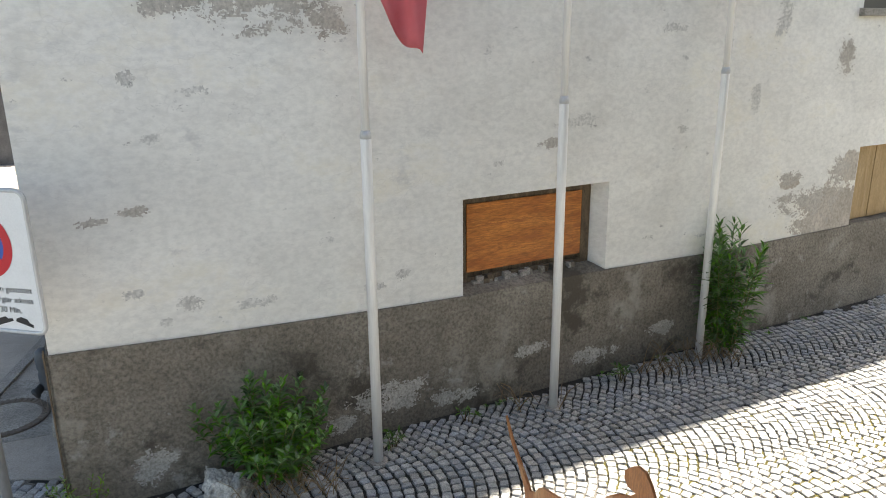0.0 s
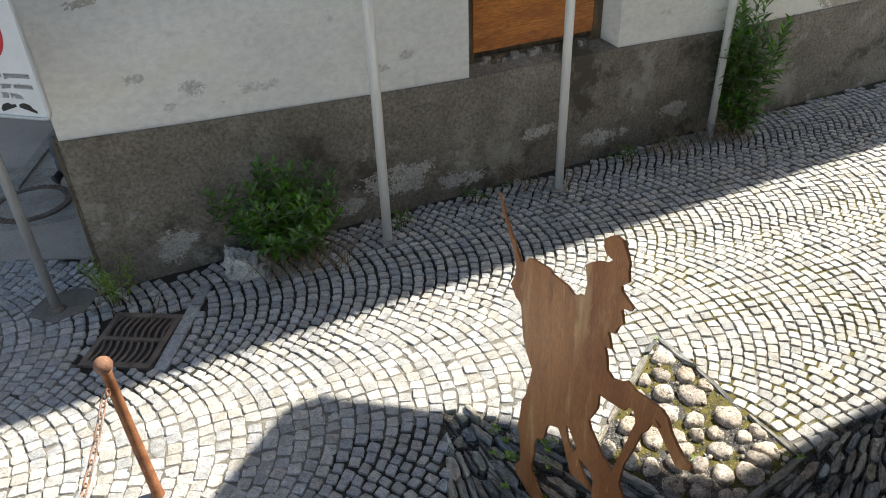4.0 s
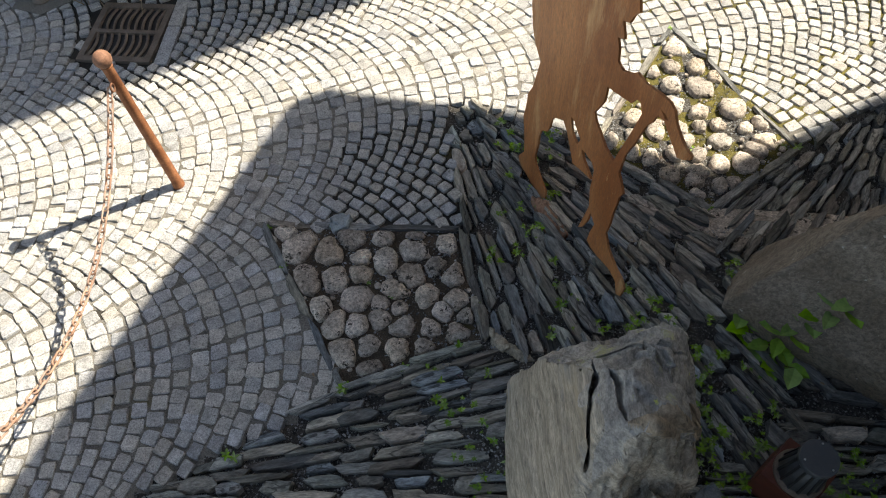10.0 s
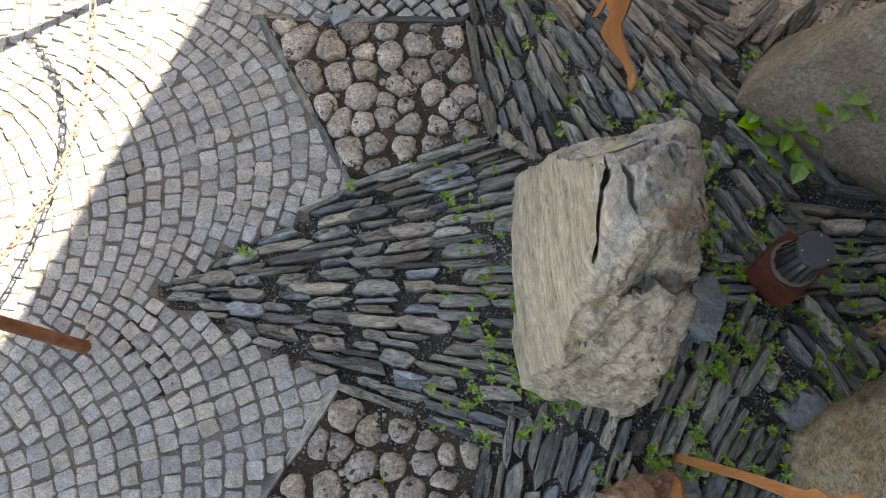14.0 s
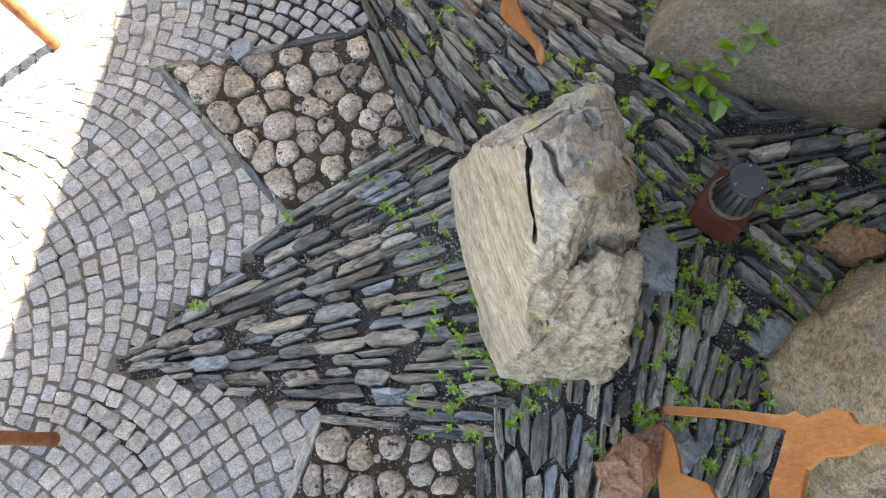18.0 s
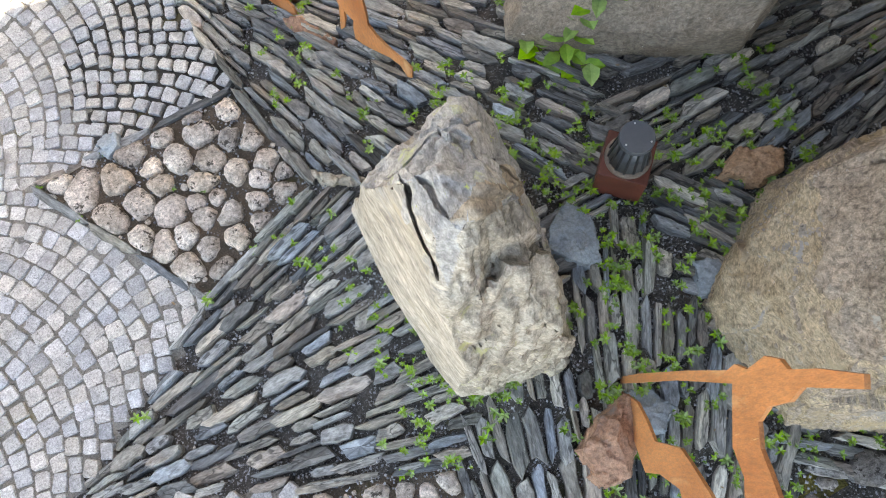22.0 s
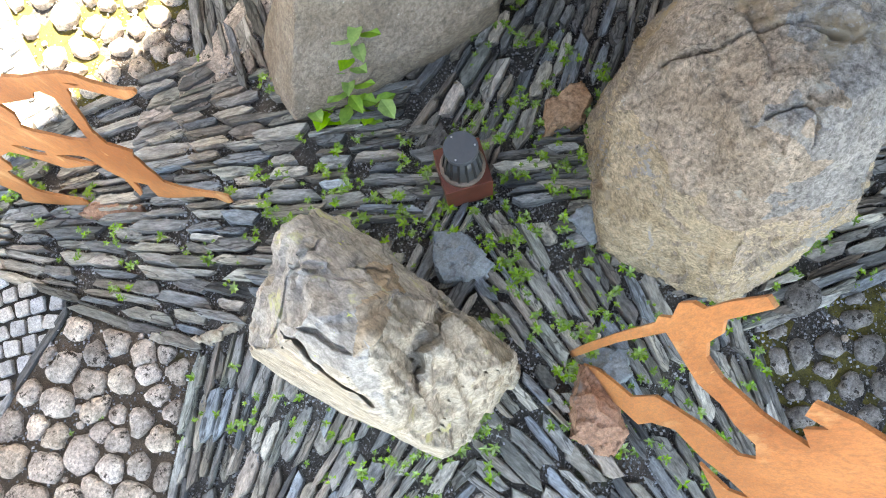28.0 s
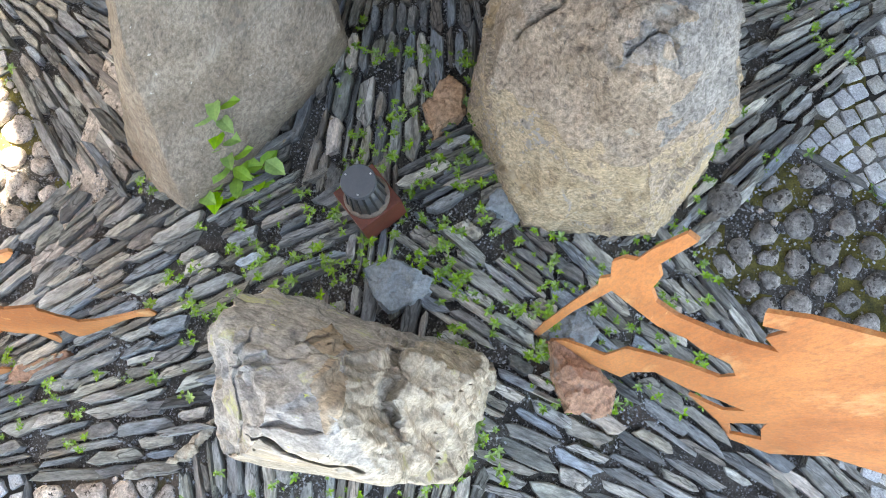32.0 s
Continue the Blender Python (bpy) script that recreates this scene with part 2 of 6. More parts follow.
M_CHAIN = material("pale_rusty_chain", (0.28, 0.17, 0.125), (0.42, 0.29, 0.23), scale=12, fine=150, rough=0.7, bump=0.4, metal=0.2, depth=0.002, grain=0.3, vary=0.2)
M_RUST_DARK = material("dark_rust_paint", (0.1, 0.025, 0.016), (0.15, 0.04, 0.025), scale=12, fine=120, rough=0.55, bump=0.2, depth=0.002, grain=0.2)
M_STEEL = material("galvanised_steel", (0.5, 0.51, 0.52), (0.6, 0.61, 0.62), scale=6, fine=60, rough=0.42, bump=0.1, metal=0.5, depth=0.001, grain=0.1, stretch=(1, 1, 0.25))
M_ALU = material("matt_aluminium", (0.8, 0.81, 0.82), (0.88, 0.88, 0.88), scale=5, fine=80, rough=0.38, bump=0.05, metal=0.2, depth=0.001, grain=0.06, stretch=(1, 1, 0.1))
M_IRON = material("cast_iron", (0.15, 0.12, 0.1), (0.23, 0.185, 0.155), scale=10, fine=140, rough=0.65, bump=0.4, metal=0.3, depth=0.003, grain=0.25)
M_BLACK = material("black_plastic", (0.02, 0.022, 0.025), (0.035, 0.037, 0.04), scale=20, fine=120, rough=0.5, bump=0.05, grain=0.1)
M_CAP = material("anthracite_paint", (0.07, 0.08, 0.095), (0.085, 0.095, 0.11), scale=20, fine=200, rough=0.45, bump=0.1, depth=0.001, grain=0.08)
M_PLYWOOD = material("orange_plywood", (0.38, 0.11, 0.02), (0.6, 0.22, 0.045), scale=3.2, fine=26, rough=0.5, bump=0.2, depth=0.002, grain=0.35, stretch=(0.45, 0.45, 3.0), veins=[((0.3, 0.09, 0.02), 1.8, 0.012, 0.6), ((0.3, 0.09, 0.02), 3.1, 0.008, 0.5)],
                     spot=[((0.38, 0.12, 0.03), 2.4, 0.6, 0.03)])
M_OLDWOOD = material("grey_brown_wood", (0.1, 0.07, 0.045), (0.19, 0.14, 0.09), scale=6, fine=60, rough=0.85, bump=0.6, depth=0.004, grain=0.4, stretch=(3, 3, 0.6))
M_YELLOWWOOD = material("weathered_board", (0.34, 0.22, 0.1), (0.45, 0.31, 0.16), scale=5, fine=60, rough=0.75, bump=0.3, depth=0.003, grain=0.3, stretch=(4, 4, 0.4))
ROCK = dict(gritty=True, rough=0.88, bump=0.75, depth=0.009, grain=0.4)
ROUGH_ROCK = dict(gritty=True, rough=0.9, bump=1.0, depth=0.016, grain=0.5)
M_ROCK1 = material("cream_schist", (0.32, 0.285, 0.23), (0.5, 0.455, 0.385), scale=7, fine=42, own=True, stretch=(1.5, 0.12, 1.5),
                   spot=[((0.44, 0.37, 0.26), 3.0, 0.57, 0.12), ((0.17, 0.155, 0.13), 9.0, 0.62, 0.05), ((0.33, 0.32, 0.3), 4.0, 0.6, 0.06)], **ROCK)
M_ROCK1_TOP = material("blue_grey_schist", (0.29, 0.284, 0.275), (0.5, 0.478, 0.44), scale=5, fine=50, own=True, stretch=(1.2, 0.45, 1.2),
                       spot=[((0.42, 0.35, 0.25), 2.6, 0.57, 0.1), ((0.62, 0.6, 0.53), 4.0, 0.59, 0.08), ((0.45, 0.47, 0.26), 6.0, 0.58, 0.08), ((0.56, 0.6, 0.16), 7.5, 0.65, 0.02),
                             ((0.1, 0.1, 0.1), 7.0, 0.63, 0.05)], **ROCK)
M_ROCK1_FRONT = material("lichened_schist", (0.3, 0.268, 0.22), (0.52, 0.475, 0.4), scale=8, fine=46, own=True, stretch=(1.3, 0.4, 1.3),
                         spot=[((0.46, 0.45, 0.22), 5.0, 0.59, 0.08), ((0.58, 0.545, 0.475), 9.0, 0.59, 0.07), ((0.14, 0.12, 0.1), 8.0, 0.63, 0.05)], **ROCK)
M_ROCK1_RUST = material("rust_stained_schist", (0.31, 0.24, 0.17), (0.42, 0.345, 0.26), scale=7, fine=46, own=True, stretch=(1.3, 0.4, 1.3), spot=[((0.26, 0.25, 0.24), 5.0, 0.56, 0.1), ((0.12, 0.1, 0.08), 9.0, 0.62, 0.05)], **ROCK)
M_ROCK2 = material("grey_gneiss", (0.185, 0.15, 0.118), (0.31, 0.268, 0.222), scale=4, fine=55, stretch=(0.35, 1.5, 1.2),
                   spot=[((0.34, 0.315, 0.27), 5.0, 0.58, 0.12), ((0.23, 0.18, 0.12), 1.6, 0.58, 0.12), ((0.13, 0.115, 0.1), 9.0, 0.64, 0.05), ((0.5, 0.48, 0.44), 22.0, 0.64, 0.03), ((0.09, 0.08, 0.07), 26.0, 0.66, 0.03)], veins=[((0.16, 0.14, 0.12), 3.0, 0.012, 0.6)], **ROCK)
M_ROCK3 = material("tan_gneiss", (0.36, 0.285, 0.222), (0.57, 0.475, 0.39), scale=4.5, fine=60,
                   spot=[((0.42, 0.4, 0.385), 1.5, 0.54, 0.09), ((0.56, 0.43, 0.27), 1.7, 0.55, 0.09), ((0.3, 0.23, 0.165), 2.4, 0.58, 0.1), ((0.52, 0.5, 0.45), 8.0, 0.62, 0.06), ((0.12, 0.11, 0.1), 13.0, 0.655, 0.04), ((0.58, 0.56, 0.52), 38.0, 0.63, 0.03), ((0.09, 0.08, 0.07), 34.0, 0.64, 0.03)], **ROUGH_ROCK)
M_ROCK3_PALE = material("ochre_gneiss", (0.46, 0.355, 0.235), (0.66, 0.545, 0.395), scale=4, fine=60, stretch=(1, 1, 1.8),
                        spot=[((0.52, 0.42, 0.28), 4.0, 0.58, 0.1), ((0.6, 0.55, 0.46), 9.0, 0.6, 0.06), ((0.58, 0.55, 0.5), 40.0, 0.63, 0.03), ((0.17, 0.145, 0.11), 12.0, 0.65, 0.04)], veins=[((0.6, 0.55, 0.45), 4.0, 0.012, 0.3)], **ROUGH_ROCK)
M_ROCK3_BLUE = material("blue_grey_gneiss", (0.28, 0.272, 0.27), (0.46, 0.445, 0.435), scale=5, fine=60,
                        spot=[((0.36, 0.3, 0.22), 3.0, 0.57, 0.1), ((0.5, 0.49, 0.48), 12.0, 0.6, 0.05), ((0.09, 0.085, 0.085), 14.0, 0.63, 0.04), ((0.46, 0.44, 0.2), 5.0, 0.66, 0.04)], **ROUGH_ROCK)
M_REDSTONE = material("red_brown_stone", (0.27, 0.14, 0.09), (0.42, 0.245, 0.165), gritty=True, scale=6, fine=60, rough=0.82, bump=0.7, depth=0.008, grain=0.35, spot=[((0.2, 0.16, 0.14), 7.0, 0.58, 0.1)])
M_ORANGESTONE = material("orange_stone", (0.36, 0.2, 0.11), (0.5, 0.33, 0.22), gritty=True, scale=7, fine=70, rough=0.85, bump=0.6, depth=0.008, grain=0.35, spot=[((0.25, 0.2, 0.17), 8.0, 0.6, 0.1)])
M_BLUESTONE = material("blue_grey_stone", (0.19, 0.235, 0.27), (0.31, 0.355, 0.385), gritty=True, scale=7, fine=90, rough=0.75, bump=0.5, depth=0.006, grain=0.25)
M_BROWNSTONE = material("pale_brown_stone", (0.32, 0.275, 0.21), (0.47, 0.42, 0.34), gritty=True, scale=9, fine=60, rough=0.9, bump=0.7, depth=0.008, grain=0.35, spot=[((0.2, 0.17, 0.14), 14.0, 0.62, 0.06), ((0.34, 0.33, 0.32), 4.0, 0.58, 0.1)])
M_PALESTONE = material("pale_limestone", (0.5, 0.47, 0.42), (0.68, 0.65, 0.6), gritty=True, scale=9, fine=60, rough=0.9, bump=0.7, depth=0.008, grain=0.35, spot=[((0.2, 0.17, 0.14), 14.0, 0.6, 0.08)])
LEAF = dict(scale=20, fine=90, rough=0.5, bump=0.1, island=True, depth=0.001, grain=0.12)
M_LEAF = material("leaf_green", (0.06, 0.13, 0.022), (0.1, 0.2, 0.035), vary=0.45, **LEAF)
M_LEAF_DARK = material("dark_leaf", (0.05, 0.14, 0.018), (0.11, 0.26, 0.035), vary=0.45, **LEAF)
M_LEAF_YOUNG = material("weed_green", (0.1, 0.22, 0.02), (0.22, 0.38, 0.045), vary=0.35, spot=[((0.3, 0.1, 0.04), 3.0, 0.7, 0.08)], **LEAF)
M_SEEDLING = material("fresh_green_leaf", (0.15, 0.32, 0.03), (0.27, 0.47, 0.055), vary=0.25, **LEAF)
M_STEM = material("plant_stem", (0.14, 0.09, 0.04), (0.2, 0.16, 0.06), scale=12, fine=80, rough=0.7, bump=0.1, grain=0.2)
M_DRY = material("dry_stalk", (0.2, 0.13, 0.075), (0.33, 0.24, 0.14), scale=12, fine=80, rough=0.8, bump=0.2, grain=0.2, vary=0.3, island=True)
M_FLAG = material("red_flag_cloth", (0.72, 0.2, 0.23), (0.78, 0.26, 0.29), scale=3, fine=300, rough=0.8, bump=0.2, depth=0.001, grain=0.06)
M_FLAG_WHITE = material("white_flag_cloth", (0.72, 0.72, 0.72), (0.8, 0.8, 0.8), scale=3, fine=300, rough=0.8, bump=0.2, depth=0.001, grain=0.05)
M_SIGN = material("white_sign_sheet", (0.74, 0.75, 0.76), (0.79, 0.8, 0.81), scale=4, fine=90, rough=0.4, bump=0.0, grain=0.04)
M_SIGN_RED = material("sign_red", (0.55, 0.015, 0.03), (0.6, 0.02, 0.035), scale=4, fine=90, rough=0.4, bump=0.0, grain=0.04)
M_SIGN_BLUE = material("sign_blue", (0.02, 0.09, 0.38), (0.025, 0.1, 0.42), scale=4, fine=90, rough=0.4, bump=0.0, grain=0.04)
M_SIGN_BLACK = material("sign_black", (0.015, 0.015, 0.018), (0.02, 0.02, 0.022), scale=4, fine=90, rough=0.45, bump=0.0, grain=0.04)
M_TILE = material("roof_slate", (0.08, 0.08, 0.085), (0.13, 0.13, 0.135), scale=3, fine=60, rough=0.8, bump=0.4, grain=0.3)
M_HOUSE = material("brown_house_plaster", (0.12, 0.1, 0.08), (0.18, 0.155, 0.125), scale=1.5, fine=40, rough=0.9, bump=0.3, grain=0.15)


# ---- building blocks ----
def mesh_of(name, bm, mat, smooth=False):
    me = bpy.data.meshes.new(name)
    bm.to_mesh(me)
    bm.free()
    for m in mat if isinstance(mat, list) else [mat]:
        me.materials.append(m)
    if smooth:
        me.polygons.foreach_set("use_smooth", [True] * len(me.polygons))
    return me


def part(name, bm, mat, parent, label="", smooth=False):
    """Links a bmesh as one mesh object under a thing or a part; its vertices are in the thing's frame."""
    ob = new(name, mesh_of(name, bm, mat, smooth))
    ob.parent = parent
    return tagged(ob, label)


def thing(name, label, category, m=None, group="", kind=""):
    ob = new(name)
    ob.empty_display_size = 0.1
    if m is not None:
        ob.matrix_world = m
    return tagged(ob, label, category, group, kind)


def solid(name, bm, mat, label, category, m=None, group="", kind="", smooth=False):
    ob = new(name, mesh_of(name, bm, mat, smooth))
    if m is not None:
        ob.matrix_world = m
    return tagged(ob, label, category, group, kind)


def box(bm, x0, x1, y0, y1, z0, z1, bevel=0.0):
    verts = bmesh.ops.create_cube(bm, size=1.0)["verts"]
    for v in verts:
        v.co = Vector(((x0 + x1) / 2 + v.co.x * (x1 - x0), (y0 + y1) / 2 + v.co.y * (y1 - y0), (z0 + z1) / 2 + v.co.z * (z1 - z0)))
    if bevel:
        edges = list({e for v in verts for e in v.link_edges})
        bmesh.ops.bevel(bm, geom=edges, offset=bevel, segments=2, affect="EDGES", profile=0.6)
    return bm


def lathe(bm, profile, steps=24, at=(0, 0, 0), cap=True):
    """A turned solid about z, from rows of (radius, height)."""
    rings = []
    for r, z in profile:
        rings.append([bm.verts.new((at[0] + r * math.cos(2 * math.pi * i / steps), at[1] + r * math.sin(2 * math.pi * i / steps), at[2] + z)) for i in range(steps)])
    for a, b in zip(rings, rings[1:]):
        for i in range(steps):
            bm.faces.new((a[i], a[(i + 1) % steps], b[(i + 1) % steps], b[i]))
    if cap:
        bm.faces.new(rings[0][::-1])
        bm.faces.new(rings[-1])
    return bm


def tube(bm, path, radius, steps=8, closed=False, taper=1.0):
    """A round bar along a path of points."""
    pts = [Vector(p) for p in path]
    n = len(pts)
    rings = []
    side = None
    for i, p in enumerate(pts):
        a = pts[(i - 1) % n] if closed or i else pts[0]
        b = pts[(i + 1) % n] if closed or i < n - 1 else pts[-1]
        d = (b - a).normalized()
        if side is None:
            side = d.cross(Vector((0, 0, 1)) if abs(d.z) < 0.9 else Vector((1, 0, 0))).normalized()
        side = (side - d * side.dot(d)).normalized()
        up = d.cross(side)
        r = radius * (1 + (taper - 1) * i / max(1, n - 1))
        rings.append([bm.verts.new(p + (side * math.cos(2 * math.pi * k / steps) + up * math.sin(2 * math.pi * k / steps)) * r) for k in range(steps)])
    for i in range(n if closed else n - 1):
        a, b = rings[i], rings[(i + 1) % n]
        for k in range(steps):
            bm.faces.new((a[k], a[(k + 1) % steps], b[(k + 1) % steps], b[k]))
    if not closed:
        bm.faces.new(rings[0][::-1])
        bm.faces.new(rings[-1])
    return bm


def plate(bm, outline, depth, axis="y"):
    """A flat sheet of that depth with an outline of (across, up), standing in the xz plane or lying in xy."""
    put = (lambda a, b, d: (a, d, b)) if axis == "y" else (lambda a, b, d: (a, b, d))
    front = [bm.verts.new(put(a, b, -depth / 2)) for a, b in outline]
    back = [bm.verts.new(put(a, b, depth / 2)) for a, b in outline]
    n = len(outline)
    f = bm.faces.new(front)
    g = bm.faces.new(back[::-1])
    f.normal_update()
    g.normal_update()
    for i in range(n):
        bm.faces.new((front[(i + 1) % n], front[i], back[i], back[(i + 1) % n]))
    bmesh.ops.triangulate(bm, faces=[f, g], ngon_method="EAR_CLIP")
    bmesh.ops.recalc_face_normals(bm, faces=bm.faces)
    return bm


def inside(p, poly):
    x, y = p[0], p[1]
    hit = False
    for (x0, y0), (x1, y1) in zip(poly, poly[1:] + poly[:1]):
        if (y0 > y) != (y1 > y) and x < (x1 - x0) * (y - y0) / (y1 - y0) + x0:
            hit = not hit
    return hit


def polar(deg, r):
    return (HUB[0] + r * math.cos(radians(deg)), HUB[1] + r * math.sin(radians(deg)))


def smoothstep(a, b, v):
    t = min(1.0, max(0.0, (v - a) / (b - a)))
    return t * t * (3 - 2 * t)


# ---- the plan ----
HUB = (1.25, 0.87)
ARMS = [2, 62, 121, 182, 242, 302]
WEDGES = [32, 90, 150, 211, 271, 332]
SCALE = {90: 1.08}


def wedge(deg, grow=0.0):
    """The four corners of a cobbled lozenge between two arms of the star."""
    k = SCALE.get(deg, 1.0)
    return [polar(deg, 1.37 * k - grow), polar(deg - 16.3, 1.9 * k), polar(deg, 2.77 * k + grow), polar(deg + 16.3, 1.9 * k)]


def arm(i):
    """The outline of one arm, from the hub to its tip."""
    a, w0, w1 = ARMS[i], WEDGES[i - 1], WEDGES[i]
    k0, k1 = SCALE.get(w0, 1.0), SCALE.get(w1, 1.0)
    return [HUB, polar(w0, 1.37 * k0), polar(w0 + 16.3, 1.9 * k0), polar(a, 2.75), polar(w1 - 16.3, 1.9 * k1), polar(w1, 1.37 * k1)]


WEDGE_POLYS = [wedge(d) for d in WEDGES]
ARM_POLYS = [arm(i) for i in range(6)]


def mound(x, y):
    return 0.22 * (1 - smoothstep(0.7, 1.95, math.hypot(x - HUB[0], y - HUB[1])))


WALL_AT, WALL_TURN = (-2.80, 4.42), radians(29.33)
M_WALL = Matrix.Translation((*WALL_AT, 0)) @ Matrix.Rotation(WALL_TURN, 4, "Z")


def along_wall(x, y):
    """Metres along the facade and in front of it."""
    dx, dy = x - WALL_AT[0], y - WALL_AT[1]
    c, s = math.cos(WALL_TURN), math.sin(WALL_TURN)
    return dx * c + dy * s, dx * s - dy * c

# ---- ground ----
def star(p):
    """True in the bed of the star; its rim is a little ragged."""
    d = math.hypot(p[0] - HUB[0], p[1] - HUB[1])
    q = (p[0] + 0.03 * noise.noise(Vector((p[0] * 7, p[1] * 7, 0))), p[1] + 0.03 * noise.noise(Vector((p[0] * 7, p[1] * 7, 9))))
    return d < 3.05 and any(inside(q, w) for w in ARM_POLYS + WEDGE_POLYS)


def joint_gap_shade(x, y):
    """How open the joints are and how much shade is put into their colour: most along the wall, above the star and to
    the east.
    """
    s, f = along_wall(x, y)
    d = 1 - smoothstep(0.9, 1.9, f) if s > -0.3 else 0.3
    return max(d, 0.45 * smoothstep(0.0, 2.5, x), 0.8 * (1 - smoothstep(0.4, 0.9, math.hypot(x + 0.2, y - 2.5))))


def joint_kind(p):
    """Joints are dark, partly with shade put into the colour, along the wall, above the star and to the east; dry and
    sandy elsewhere.
    """
    return 3 if joint_gap_shade(p[0], p[1]) + 0.35 * noise.noise(Vector((p[0] * 2.5, p[1] * 2.5, 3))) + 0.25 * noise.noise(Vector((p[0] * 11, p[1] * 11, 3))) > 0.5 else 1


def ground_sheet():
    n, near = 250, 7.0
    xs = [-near + 2 * near * i / n for i in range(n + 1)]
    xs = [-400, -120, -40, -15] + xs + [15, 40, 120, 400]
    verts, faces = [], []
    m = len(xs)
    for j, y in enumerate(xs):
        for i, x in enumerate(xs):
            px, py = x + 1.0, y + 3.0
            verts.append((px, py, mound(px, py) - ((0.007 if any(inside((px, py), w) for w in WEDGE_POLYS) else 0.043) if star((px, py)) else 0.005 + 0.015 * joint_gap_shade(px, py)) + 0.006 * noise.noise(Vector((px * 9, py * 9, 2)))))
    for j in range(m - 1):
        for i in range(m - 1):
            faces.append((j * m + i, j * m + i + 1, (j + 1) * m + i + 1, (j + 1) * m + i))
    me = bpy.data.meshes.new("ground")
    me.from_pydata(verts, [], faces)
    me.materials.append(M_SOIL)
    me.materials.append(M_JOINT)
    me.materials.append(M_MOSS)
    me.materials.append(M_JOINT_DARK)
    me.materials.append(M_LOAM)
    for p in me.polygons:
        if not star(p.center):
            p.material_index = 2 if p.center.x > 1.0 and noise.noise(p.center * 1.7) + 0.6 * noise.noise(p.center * 7) > 0.0 and along_wall(p.center.x, p.center.y)[1] > 1.2 else joint_kind(p.center)
        elif any(inside(p.center, w) for w in WEDGE_POLYS) and not any(inside(p.center, wedge(d)) for d in (90, 271)):
            p.material_index = 4
        elif (inside(p.center, wedge(90)) or inside(p.center, wedge(271)) and noise.noise(p.center * 5) > -0.15) and noise.noise(p.center * 3.5) + 0.5 * noise.noise(p.center * 11) > -0.12:
            p.material_index = 2
    me.polygons.foreach_set("use_smooth", [True] * len(me.polygons))
    return tagged(new("ground", me), "dark soil in the star and sandy, mossy joints between the setts", "ground", kind="structure")


ground = ground_sheet()

bm = bmesh.new()
plate(bm, [(-3.3, 4.84), (-3.0, 4.84), (-5.2, 9.2), (-30, 50), (-60, 40), (-40, 4.2), (-5.2, 4.6), (-3.8, 4.8)], 0.03, "z")
for v in bm.verts:
    v.co.z -= 0.012
solid("side_lane", bm, M_ASPHALT, "grey patched asphalt of the side lane beside the house", "road", kind="structure")
bm = bmesh.new()
plate(bm, [(-3.25, 4.05), (-3.02, 3.98), (-2.85, 4.12), (-2.84, 4.36), (-3.04, 4.42), (-3.24, 4.3)], 0.02, "z")
for v in bm.verts:
    v.co.z -= 0.004
solid("dirt_patch", bm, M_JOINT, "sandy dirt patch round the foot of the sign post", "pavement", kind="structure")
bm = bmesh.new()
plate(bm, [(-4.9, 5.0), (-4.01, 5.28), (-3.5, 5.5), (-3.45, 5.7), (-3.9, 6.45), (-4.9, 6.5)], 0.03, "z")
for v in bm.verts:
    v.co.z -= 0.006
solid("concrete_slab", bm, M_CONCRETE, "grey concrete slab round the manhole in the lane", "pavement", kind="structure")
bm = bmesh.new()
plate(bm, [(-4.4, 6.0), (-4.52, 6.05), (-6.6, 17.0), (-6.45, 17.0)], 0.05, "z")
for v in bm.verts:
    v.co.z += 0.01
solid("kerb", bm, M_CONCRETE, "low worn kerb of the side lane", "kerb", kind="structure")
far_house = thing("far_house", "dark brown and grey house beyond the side lane", "house")
bm = bmesh.new()
plate(bm, [(-30, 12), (-10.5, 20.5), (-14, 28), (-33, 20)], 2.0, "z")
for v in bm.verts:
    v.co.z += 1.0
part("base_wall", bm, M_TILE, far_house, "dark grey base wall")
bm = bmesh.new()
plate(bm, [(-30.3, 11.8), (-10.3, 20.5), (-14, 28.3), (-33.3, 20)], 6.0, "z")
for v in bm.verts:
    v.co.z += 5.0
part("upper_wall", bm, M_OLDWOOD, far_house, "dark brown timber upper wall")


# ---- the boarded house ----
PLINTH = [(-0.02, 1.225), (1.0, 1.165), (2.2, 1.11), (3.17, 1.075), (4.77, 1.07), (6.2, 1.025), (8.5, 1.03), (14.0, 1.0), (26.0, 1.0)]
house = thing("house", "old grey-plastered house with a cement base and boarded windows", "house", M_WALL)
HOLES = [(3.17, 4.74, 1.075, 1.93), (8.48, 9.7, 1.03, 1.97), (8.16, 9.6, 3.5, 4.9)]
LENGTH, TOP, THICK = 26.0, 6.6, 0.55
bm = bmesh.new()
cuts_x = sorted({0.0, LENGTH, *[h[0] for h in HOLES], *[h[1] for h in HOLES]})
for x0, x1 in zip(cuts_x, cuts_x[1:]):
    spans = sorted((h[2], h[3]) for h in HOLES if h[0] <= x0 and h[1] >= x1)
    z = -0.1
    for a, b in spans + [(TOP, TOP)]:
        if a > z:
            box(bm, x0, x1, 0, THICK, z, a)
        z = b
bmesh.ops.remove_doubles(bm, verts=bm.verts, dist=0.0005)
part("wall", bm, M_PLASTER, house, "weathered off-white lime plaster with flaked grey patches")

